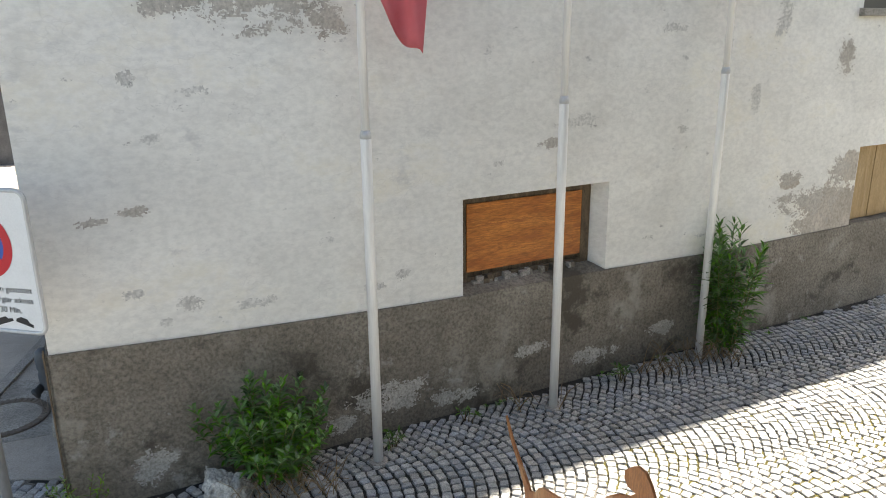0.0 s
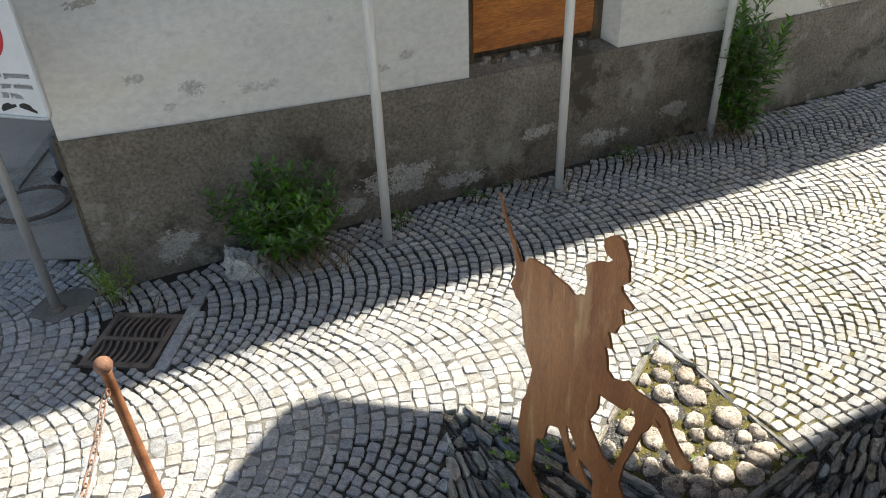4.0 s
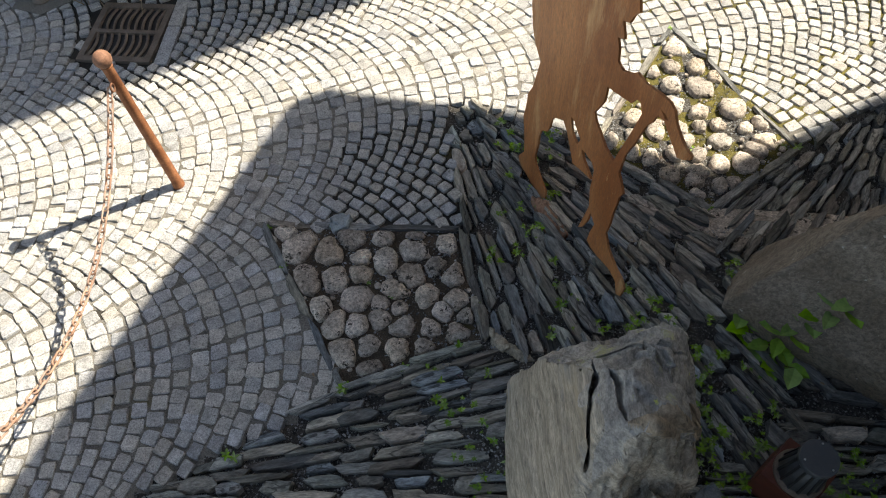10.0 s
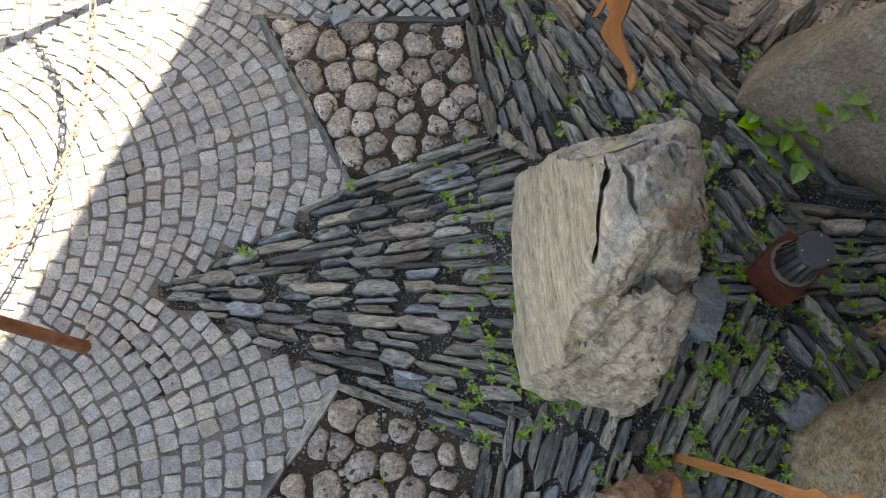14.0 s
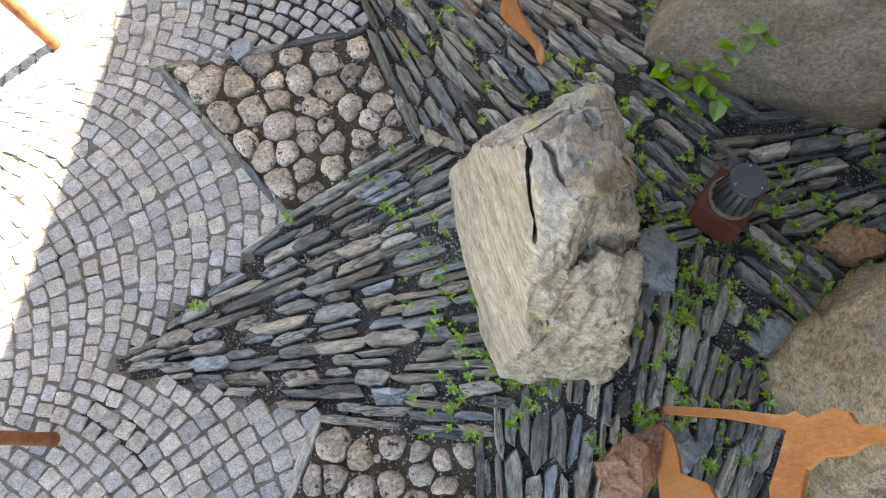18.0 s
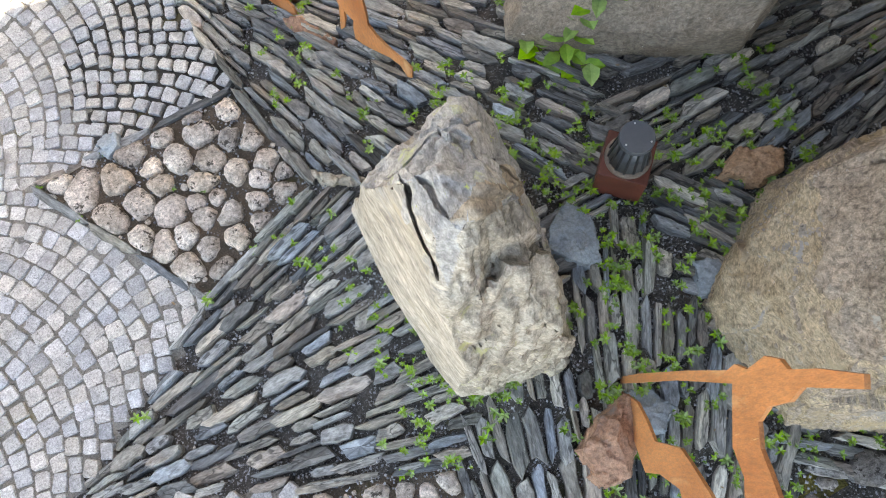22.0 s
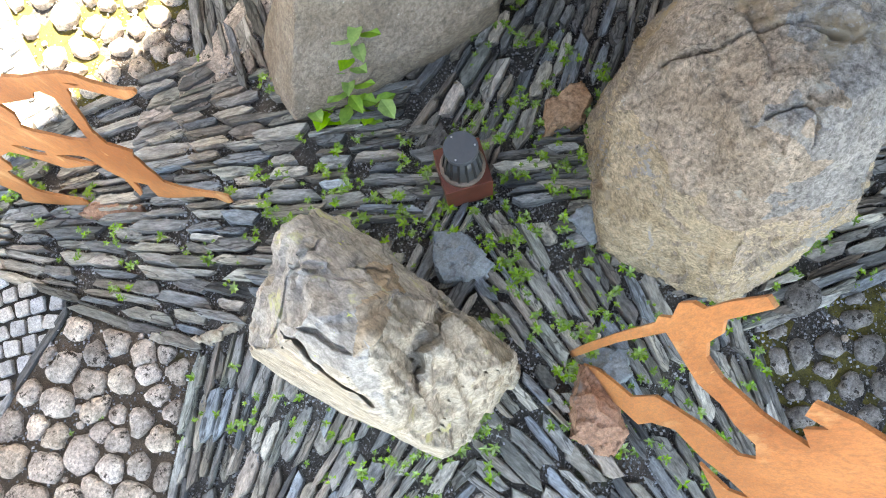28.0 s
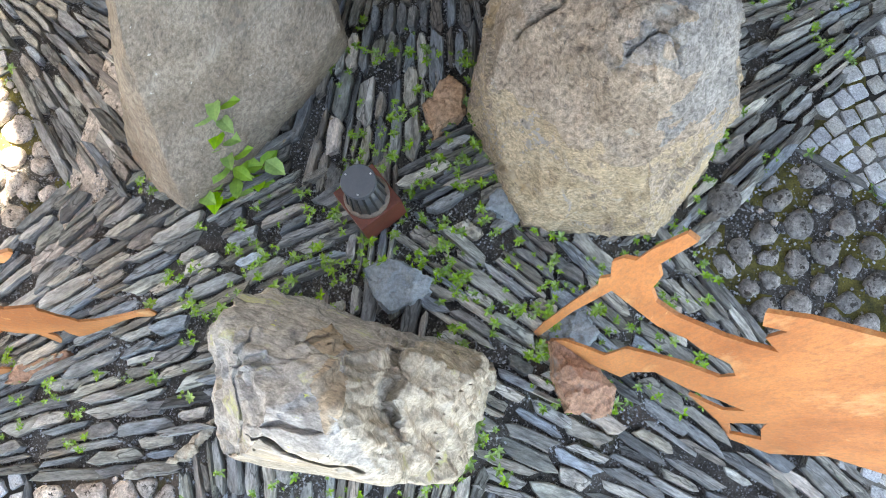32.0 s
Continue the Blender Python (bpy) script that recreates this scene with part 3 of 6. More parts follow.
for x0, x1, y0, y1, name in ((0, THICK, THICK, 9.0, "side_wall"), (LENGTH - THICK, LENGTH, THICK, 9.0, "side_wall"), (0, LENGTH, 9.0, 9.0 + THICK, "rear_wall")):
    part(name, box(bmesh.new(), x0, x1, y0, y1, -0.1, TOP), M_PLASTER, house)

bm = bmesh.new()
front = [bm.verts.new((x, -0.022, -0.1)) for x, z in PLINTH] + [bm.verts.new((x, -0.022, z)) for x, z in PLINTH[::-1]]
back = [bm.verts.new((v.co.x, 0.02, v.co.z)) for v in front]
k, n = len(PLINTH), 2 * len(PLINTH)
for i in range(k - 1):
    bm.faces.new((front[i], front[i + 1], front[n - 2 - i], front[n - 1 - i]))
for i in range(n):
    bm.faces.new((front[(i + 1) % n], front[i], back[i], back[(i + 1) % n]))
bmesh.ops.recalc_face_normals(bm, faces=bm.faces)
part("plinth", bm, M_CEMENT, house, "dark rough cement render along the foot of the wall")
bm = bmesh.new()
box(bm, -0.022, 0.0, -0.022, 9.0, -0.1, 1.22)
part("side_plinth", bm, M_CEMENT, house)

# flaked plaster: shallow raised islands of older grey render on the facade
def flake(bm, cx, cz, w, h, seed, step=0.007, ragged=1.0):
    """A ragged patch: the cells of a fine grid inside an oval whose rim is broken up by noise."""
    w, h = w * 0.75, h * 0.75
    nx, nz = int(2.6 * w / step), int(2.6 * h / step)
    pins = {}

    def pin(i, k):
        if (i, k) not in pins:
            pins[i, k] = bm.verts.new((cx + (i - nx / 2) * step, -0.003, cz + (k - nz / 2) * step))
        return pins[i, k]

    for i in range(nx):
        for k in range(nz):
            x, z = (i - nx / 2) * step, (k - nz / 2) * step
            p = Vector((x * 5 + seed * 3.7, z * 7, seed))
            if (x / w) ** 2 + (z / h) ** 2 < 0.62 + ragged * (1.2 * noise.noise(p) + 0.9 * noise.noise(p * 3.1) + 0.8 * noise.noise(p * 8) + 0.6 * noise.noise(p * 19)) and not any(a - 0.01 < cx + x < b and low - 0.01 < cz + z < high for a, b, low, high in HOLES):
                bm.faces.new((pin(i, k), pin(i + 1, k), pin(i + 1, k + 1), pin(i, k + 1)))


M_OLDRENDER = material("old_grey_render", (0.44, 0.405, 0.36), (0.53, 0.495, 0.45), scale=4, fine=40, rough=0.92, bump=0.5, depth=0.006, grain=0.25)
for i, (cx, cz, w, h) in enumerate([(1.55, 3.46, 0.62, 0.24), (1.0, 3.5, 0.3, 0.16), (2.05, 3.38, 0.22, 0.2), (0.62, 2.12, 0.2, 0.06), (0.36, 2.08, 0.14, 0.05),
                                    (7.6, 1.42, 0.75, 0.2), (8.1, 1.7, 0.28, 0.22), (7.3, 1.72, 0.3, 0.1), (8.0, 3.0, 0.2, 0.3), (4.05, 2.35, 0.2, 0.07)]):
    bm = bmesh.new()
    flake(bm, cx, cz, w, h, i + 3)
    part("bare_patch", bm, M_OLDRENDER, house, "flaked patch of grey old render" if not i else "")
M_STAIN = material("brown_stained_plaster", (0.42, 0.37, 0.315), (0.52, 0.47, 0.41), scale=3, fine=30, rough=0.92, bump=0.4, depth=0.005, grain=0.25, spot=[((0.4, 0.38, 0.355), 4.0, 0.58, 0.08)])
for i, (cx, cz, w, h) in enumerate([(8.1, 1.2, 1.1, 0.62), (8.35, 1.75, 0.4, 0.3), (7.3, 1.65, 0.3, 0.1)]):
    bm = bmesh.new()
    flake(bm, cx, cz, w, h, i + 80, 0.011, 0.3)
    for v in bm.verts:
        v.co.y = -0.0015
    part("stain", bm, M_STAIN, house, "brownish stained plaster beside the second window" if not i else "")
M_SCUFF = material("scuffed_plaster", (0.57, 0.555, 0.52), (0.68, 0.665, 0.63), scale=5, fine=40, rough=0.92, bump=0.4, depth=0.005, grain=0.25)
for i, (cx, cz, w, h) in enumerate([(0.9, 1.42, 0.14, 0.09), (2.35, 1.3, 0.15, 0.05), (2.6, 1.36, 0.1, 0.06), (0.55, 1.55, 0.1, 0.06), (0.75, 1.3, 0.08, 0.05), (5.25, 1.32, 0.12, 0.05), (6.0, 1.24, 0.1, 0.04), (4.35, 2.5, 0.3, 0.09),
                                    (5.6, 2.35, 0.12, 0.06), (6.6, 2.6, 0.1, 0.2), (6.9, 3.4, 0.15, 0.3), (0.8, 2.6, 0.1, 0.05), (1.1, 2.9, 0.14, 0.05), (0.7, 3.0, 0.1, 0.07), (3.5, 2.2, 0.12, 0.04), (5.4, 3.3, 0.2, 0.06), (1.4, 1.34, 0.2, 0.05)]):
    bm = bmesh.new()
    flake(bm, cx, cz, w, h, i + 40)
    part("scuff", bm, M_SCUFF, house, "small scuffed patch of plaster" if not i else "")

M_SALT = material("pale_salt_stain", (0.34, 0.325, 0.295), (0.48, 0.46, 0.425), scale=6, fine=50, rough=0.94, bump=0.8, depth=0.008, grain=0.4)
for i, (cx, cz, w, h) in enumerate([(1.95, 0.16, 0.22, 0.14), (2.45, 0.3, 0.5, 0.2), (3.1, 0.16, 0.4, 0.12), (3.9, 0.42, 0.3, 0.08), (4.6, 0.2, 0.4, 0.12), (0.55, 0.22, 0.22, 0.18), (5.5, 0.3, 0.3, 0.1)]):
    bm = bmesh.new()
    flake(bm, cx, cz, w, h, i + 120, 0.008)
    for v in bm.verts:
        v.co.y = -0.0245
    part("salt_stain", bm, M_SALT, house, "pale efflorescence at the foot of the cement" if not i else "")

# boarded window
window = part("window", box(bmesh.new(), 3.17, 4.74, 0.2, 0.24, 1.1, 1.93), M_OLDWOOD, house, "boarded basement window in a deep reveal")
bm = bmesh.new()
for x0, x1, z0, z1 in ((3.17, 3.31, 1.1, 1.93), (4.56, 4.66, 1.1, 1.93), (3.31, 4.56, 1.83, 1.93), (3.31, 4.56, 1.1, 1.17)):
    box(bm, x0, x1, 0.165, 0.2, z0, z1, 0.004)
part("window_frame", bm, M_OLDWOOD, window, "grey-brown weathered wooden frame")
part("board", box(bmesh.new(), 3.295, 4.545, 0.15, 0.166, 1.225, 1.845, 0.002), M_PLYWOOD, window, "orange plywood panel with dark grain")
bm = bmesh.new()
vs = [bm.verts.new(c) for c in ((3.17, -0.02, 1.076), (4.74, -0.02, 1.072), (4.66, 0.165, 1.13), (3.17, 0.165, 1.13), (3.17, -0.02, 1.0), (4.74, -0.02, 1.0), (4.66, 0.165, 1.0), (3.17, 0.165, 1.0))]
for f in ((0, 1, 2, 3), (5, 4, 7, 6), (4, 5, 1, 0), (5, 6, 2, 1), (6, 7, 3, 2), (7, 4, 0, 3)):
    bm.faces.new([vs[i] for i in f])
part("window_sill", bm, M_CEMENT, window, "sloping cement sill")
rnd = random.Random(77)
for i in range(22):
    x = rnd.uniform(3.32, 4.5)
    w, h = rnd.uniform(0.02, 0.07), rnd.uniform(0.012, 0.05)
    part("rubble", box(bmesh.new(), x, x + w, 0.1 + rnd.uniform(0, 0.02), 0.16, 1.1, 1.13 + h, 0.006), rnd.choice((M_OLDWOOD, M_CEMENT, M_CONCRETE)), window, "crumbs of wood and mortar on the sill" if not i else "")
bm = bmesh.new()
vs = [bm.verts.new(c) for c in ((4.74, 0.0, 1.05), (4.74, 0.2, 1.05), (4.66, 0.2, 1.05), (4.74, 0.0, 1.93), (4.74, 0.2, 1.93), (4.66, 0.2, 1.93))]
for f in ((0, 3, 5, 2), (0, 1, 4, 3), (2, 5, 4, 1), (0, 2, 1), (3, 4, 5)):
    bm.faces.new([vs[i] for i in f])
bmesh.ops.recalc_face_normals(bm, faces=bm.faces)
part("reveal", bm, M_PLASTER, window)

window = part("window", box(bmesh.new(), 8.48, 9.7, 0.2, 0.24, 1.03, 1.97), M_OLDWOOD, house, "second boarded window")
for i in range(5):
    part("board", box(bmesh.new(), 8.5 + i * 0.235, 8.73 + i * 0.235, 0.1 + 0.006 * (i % 2), 0.13, 1.06, 1.95, 0.003), M_YELLOWWOOD, window, "upright weathered board" if not i else "")
part("window_sill", box(bmesh.new(), 8.48, 9.7, -0.02, 0.2, 0.97, 1.045, 0.004), M_CEMENT, window)
window = part("window", box(bmesh.new(), 8.16, 9.6, 0.25, 0.3, 3.5, 4.9), M_SIGN_BLACK, house, "dark upper window")
part("window_sill", box(bmesh.new(), 8.1, 9.66, -0.06, 0.25, 3.42, 3.5, 0.008), M_CONCRETE, window)

# wide eaves that keep the facade in shade
roof = part("roof", box(bmesh.new(), -0.9, LENGTH + 0.9, -1.15, 5.0, TOP, TOP + 0.22), M_OLDWOOD, house, "wide eaves with dark boarding")
bm = bmesh.new()
vs = [bm.verts.new(c) for c in ((-0.9, -1.18, TOP + 0.22), (LENGTH + 0.9, -1.18, TOP + 0.22), (LENGTH + 0.9, 4.8, TOP + 2.4), (-0.9, 4.8, TOP + 2.4), (LENGTH + 0.9, 10.6, TOP + 0.22), (-0.9, 10.6, TOP + 0.22))]
for f in ((0, 1, 2, 3), (3, 2, 4, 5), (0, 3, 5), (1, 4, 2), (0, 5, 4, 1)):
    bm.faces.new([vs[i] for i in f])
bmesh.ops.recalc_face_normals(bm, faces=bm.faces)
part("roof_tiles", bm, M_TILE, house, "dark slate roof")

# ---- an unseen house, added so that its roof shades the stone star ----
ROOF_H = 4.6
SHIFT = Vector((SUN_DIR.x, SUN_DIR.y)) * (ROOF_H / SUN_DIR.z)
# Shade outline on the ground; the roof is this shape moved towards the sun.
SHADE = [(-3.2, -2.6), (-0.94, 3.28), (0.27, 3.09), (1.3, 2.62), (3.6, 3.95), (6.5, 1.0), (3.0, -7.0), (-2.0, -7.0)]
roof_plan = [(x + SHIFT.x, y + SHIFT.y) for x, y in SHADE]
other = thing("shade_house", "unseen brown house added to cast the shade over the star", "house")
bm = bmesh.new()
plate(bm, roof_plan, 0.25, "z")
for v in bm.verts:
    v.co.z += ROOF_H + 0.125
part("roof", bm, M_TILE, other, "unseen flat roof cut to the outline of the shade")
bm = bmesh.new()
# The wall is added out of view to dim the east side.
plate(bm, [(4.9, 4.5), (7.0, 5.7), (9.8, 3.0), (6.5, -4.7), (3.4, -4.7), (3.4, 1.2)], ROOF_H + 0.1, "z")
for v in bm.verts:
    v.co.z += ROOF_H / 2 - 0.05
part("wall", bm, M_HOUSE, other, "unseen brown wall that holds back skylight from the east")

# ---- boulders ----
def weathered(corners, seed, rough=0.03, levels=5, cracks=(), grain=(5, 5, 5), chips=0.02, soften=2, fine=0.026, index=0, facet=0.0):
    """One block of a boulder: the hull of a few corners, divided and weathered by noise, with cracks cut into it; a crack at z 9 runs over the top as drawn on the plan."""
    bm = bmesh.new()
    for c in corners:
        bm.verts.new(c)
    bmesh.ops.convex_hull(bm, input=bm.verts)
    bmesh.ops.delete(bm, geom=[v for v in bm.verts if not v.link_faces], context="VERTS")
    bmesh.ops.triangulate(bm, faces=bm.faces)
    for i in range(levels):
        longest = max(e.calc_length() for e in bm.edges)
        limit = max(fine, longest * 0.42)
        edges = [e for e in bm.edges if e.calc_length() > limit]
        if not edges:
            break
        bmesh.ops.subdivide_edges(bm, edges=edges, cuts=1)
        bmesh.ops.triangulate(bm, faces=[f for f in bm.faces if len(f.verts) > 3])
        if i in (1, 2, 3)[:soften]:
            bmesh.ops.smooth_vert(bm, verts=bm.verts, factor=0.25, use_axis_x=True, use_axis_y=True, use_axis_z=True)
    bmesh.ops.remove_doubles(bm, verts=bm.verts, dist=fine * 0.25)
    for i in range(2 if cracks else 0):
        near = [e for e in bm.edges if e.calc_length() > 0.008 / (i + 1) and e.verts[0].co.z > 0.7 and any(near_line(e.verts[0].co, [a[:2], b[:2]])[0] < 0.035 for a, b, width, deep in cracks)]
        bmesh.ops.subdivide_edges(bm, edges=near, cuts=1)
        bmesh.ops.triangulate(bm, faces=[f for f in bm.faces if len(f.verts) > 3])
    bm.normal_update()
    off = Vector((seed * 3.1, seed * 1.7, seed * 5.3))
    sx, sy, sz = grain
    for v in bm.verts:
        p = v.co
        g = Vector((p.x * sx, p.y * sy, p.z * sz)) + off
        g = g + Vector((noise.noise(p * 4 + off), noise.noise(p * 4 - off), noise.noise(p * 5))) * 0.5
        cell = noise.voronoi(g)[1][0]
        chip = noise.voronoi(g * 2.6)[1][0]
        d = rough * 1.5 * noise.fractal(p * 2.0 + off, 0.9, 2.1, 3) + rough * 0.6 * noise.noise(p * 17 + off) + rough * 0.45 * noise.noise(p * 41 + off)
        d += chips * (noise.cell(cell * 7.3) - 0.5) + chips * 0.5 * (noise.cell(chip * 5.1) - 0.5)
        if facet:
            d += facet * (noise.cell_vector(cell * 9.1) - Vector((0.5, 0.5, 0.5))).dot(g - cell) + facet * 0.35 * (noise.cell_vector(chip * 4.7) - Vector((0.5, 0.5, 0.5))).dot(g * 2.6 - chip)
        for (a, b, width, deep) in cracks:
            a, b = Vector(a), Vector(b)
            ab = b - a
            at = Vector((p.x, p.y, a.z)) if a.z > 5 and p.z > 0.7 else p
            t = max(0.0, min(1.0, (at - a).dot(ab) / ab.length_squared))
            gap = (at - (a + ab * t)).length + 0.012 * noise.noise(p * 14 + off)
            d -= deep * (1 - smoothstep(width * 0.3, width, gap))
        v.co = p + v.normal * d
    for f in bm.faces:
        f.material_index = index
        f.smooth = True
    return bm


def boulder(name, blocks, mats, label):
    """A boulder of one or more weathered blocks, as one mesh."""
    whole = bmesh.new()
    for bm in blocks:
        tmp = bpy.data.meshes.new("block")
        bm.to_mesh(tmp)
        bm.free()
        whole.from_mesh(tmp)
        bpy.data.meshes.remove(tmp)
    return solid(name, whole, mats, label, name)


def divided(corners, fine):
    """The hull of a few corners, divided into small triangles."""
    bm = bmesh.new()
    for c in corners:
        bm.verts.new(c)
    bmesh.ops.convex_hull(bm, input=bm.verts)
    bmesh.ops.delete(bm, geom=[v for v in bm.verts if not v.link_faces], context="VERTS")
    bmesh.ops.triangulate(bm, faces=bm.faces)
    for i in range(14):
        edges = [e for e in bm.edges if e.calc_length() > max(fine, max(e.calc_length() for e in bm.edges) * 0.42)] if i < 3 else [e for e in bm.edges if e.calc_length() > fine]
        if not edges:
            break
        bmesh.ops.subdivide_edges(bm, edges=edges, cuts=1)
        bmesh.ops.triangulate(bm, faces=[f for f in bm.faces if len(f.verts) > 3])
    bm.normal_update()
    return bm


def near_line(p, line):
    """How far a point lies from a line of (x, y) seen from above, and how far along it."""
    best, where = 9.0, 0.0
    q = Vector((p.x, p.y))
    for i, (a, b) in enumerate(zip(line, line[1:])):
        a, b = Vector(a), Vector(b)
        t = max(0.0, min(1.0, (q - a).dot(b - a) / (b - a).length_squared))
        gap = (q - a.lerp(b, t)).length
        if gap < best:
            best, where = gap, (i + t) / (len(line) - 1)
    return best, where


def schist_boulder():
    """A tall block of layered schist: a smooth foliated flank, a faceted top split by a deep crack, a crumbling front."""
    along = Vector((-0.15, -0.84, 0.52)).normalized()
    out = Vector((-0.95, -0.05, 0.28))
    out = (out - along * out.dot(along)).normalized()
    across = along.cross(out)
    bm = divided([(0.16, 1.31, -0.05), (0.21, 0.41, -0.05), (0.34, 0.34, -0.05), (0.66, 0.27, -0.05), (0.84, 1.2, -0.05), (0.82, 1.18, 0.25), (0.17, 1.26, 0.3), (0.225, 0.39, 0.5), (0.17, 0.8, 0.45), (0.275, 0.95, 1.18), (0.285, 0.51, 1.38), (0.3, 0.87, 1.36),
                  (0.292, 0.63, 1.44), (0.345, 0.64, 1.55), (0.36, 0.8, 1.48), (0.65, 0.72, 1.2), (0.43, 0.6, 1.6), (0.42, 0.78, 1.53), (0.52, 0.72, 1.52), (0.58, 0.64, 1.44), (0.56, 0.95, 1.36), (0.61, 0.5, 1.26), (0.27, 0.38, 1.02), (0.56, 0.34, 1.06), (0.67, 0.33, 0.42),
                  (0.25, 1.09, 0.88), (0.6, 1.17, 0.95), (0.72, 1.12, 1.0)], 0.0125)
    cracks = [([(0.35, 0.86), (0.335, 0.76), (0.318, 0.64), (0.309, 0.55)], 0.0056, 0.1), ([(0.373, 0.819), (0.388, 0.75), (0.382, 0.687), (0.394, 0.618)], 0.008, 0.045),
              ([(0.5, 0.97), (0.53, 0.84), (0.54, 0.7)], 0.01, 0.025), ([(0.3, 0.93), (0.37, 0.9), (0.48, 0.93), (0.6, 0.9)], 0.018, 0.03), ([(0.38, 0.5), (0.46, 0.535), (0.56, 0.53), (0.66, 0.56)], 0.03, 0.07),
              ([(0.56, 0.8), (0.6, 0.7), (0.62, 0.6)], 0.01, 0.03)]
    for i in range(2):
        edges = [e for e in bm.edges if e.verts[0].co.z > 0.95 and e.calc_length() > 0.007 / (i + 1) and any(near_line(e.verts[0].co, line)[0] < 0.03 for line, width, deep in cracks)]
        bmesh.ops.subdivide_edges(bm, edges=edges, cuts=1)
        bmesh.ops.triangulate(bm, faces=[f for f in bm.faces if len(f.verts) > 3])
    bm.normal_update()
    bm.verts.index_update()
    region = {}
    for v in bm.verts:
        p, n = v.co.copy(), v.normal
        a, b, c = p.dot(along), p.dot(across), p.dot(out)
        wave = 0.06 * noise.noise(p * 3.0)
        flank = smoothstep(0.3, 0.6, -n.x + 0.35 * noise.noise(p * 5))
        front = (1 - flank) * smoothstep(0.25, 0.55, -n.y + 0.25 * noise.noise(p * 6 + Vector((3, 0, 0))))
        top = max(0.0, 1 - flank - front)
        d = 0.018 * noise.noise(p * 2.3 + Vector((7, 2, 5))) + 0.007 * noise.noise(p * 6.1)
        rib = noise.noise(Vector((a * 1.6, (b + wave) * 17, c * 9)))
        d += flank * (0.009 * rib + 0.006 * noise.noise(Vector((a * 3.5, b * 41, 2))) + 0.012 * round(3 * noise.noise(Vector((a * 1.2, (b + wave) * 6.5, 4)))) / 3)
        g = p * 5.5 + Vector((noise.noise(p * 4), noise.noise(p * 4 + Vector((5, 5, 5))), noise.noise(p * 4 - Vector((5, 5, 5))))) * 0.6
        cell = noise.voronoi(g)[1][0]
        tilt = (noise.cell_vector(cell * 9.1) - Vector((0.5, 0.5, 0.5))).dot(g - cell)
        d += top * (0.05 * tilt + 0.009 * noise.noise(p * 15) + 0.007 * noise.noise(Vector((a * 6, b * 30, c * 30))) + 0.02 * round(2.5 * noise.noise(Vector((a * 2.5, b * 5, c * 7)))) / 2.5 + 0.006 * noise.noise(p * 38) + 0.016 * abs(noise.noise(Vector((a * 4, b * 11, c * 11)))))
        layer = noise.noise(Vector((a * 5, b * 13, c * 26)))
        d += front * (0.018 * tilt + 0.02 * layer + 0.026 * round(3 * noise.noise(Vector((a * 3, b * 6, c * 12)))) / 3 + 0.014 * round(2.5 * noise.noise(Vector((a * 7, b * 14, c * 22)) + Vector((4, 4, 4)))) / 2.5 + 0.005 * noise.noise(Vector((a * 14, b * 30, c * 44))) + 0.003 * noise.noise(p * 60))
        v.co = p + n * d
        if p.z > 0.75:
            for line, width, deep in cracks:
                gap, where = near_line(p, line)
                gap += 0.006 * noise.noise(p * 22)
                taper = max(0.12, min(1.0, 5 * where, 5 * (1 - where)))
                dip = deep * taper * (1 - smoothstep(width * taper * 0.35, width * taper, gap))
                v.co += Vector((0.05, 0.1, -1.0)) * dip
        stain = near_line(p, [(0.62, 0.74), (0.577, 0.685), (0.497, 0.64), (0.4, 0.595)])[0] + 0.05 * noise.noise(p * 8)
        region[v.index] = 3 if top > 0.4 and stain < 0.03 else 0 if flank >= max(front, top) and (p.z < 1.1 or p.x < 0.33 + 0.05 * noise.noise(p * 9)) else 2 if front > top or (p.y < 0.52 and n.z < 0.9) else 1
    for f in bm.faces:
        f.smooth = True
        kinds = [region[v.index] for v in f.verts]
        f.material_index = max(set(kinds), key=kinds.count)
    me = mesh_of("boulder", bm, [M_ROCK1, M_ROCK1_TOP, M_ROCK1_FRONT, M_ROCK1_RUST])
    own = me.attributes.new("own", "FLOAT_VECTOR", "POINT")
    co = np.empty(len(me.vertices) * 3, dtype=np.float32)
    me.vertices.foreach_get("co", co)
    axes = np.array([across, along, out], dtype=np.float32)
    own.data.foreach_set("vector", (co.reshape(-1, 3) @ axes.T).ravel())
    return tagged(new("boulder", me), "pale cream and grey layered schist boulder, deeply cracked, with yellow lichen", "boulder")


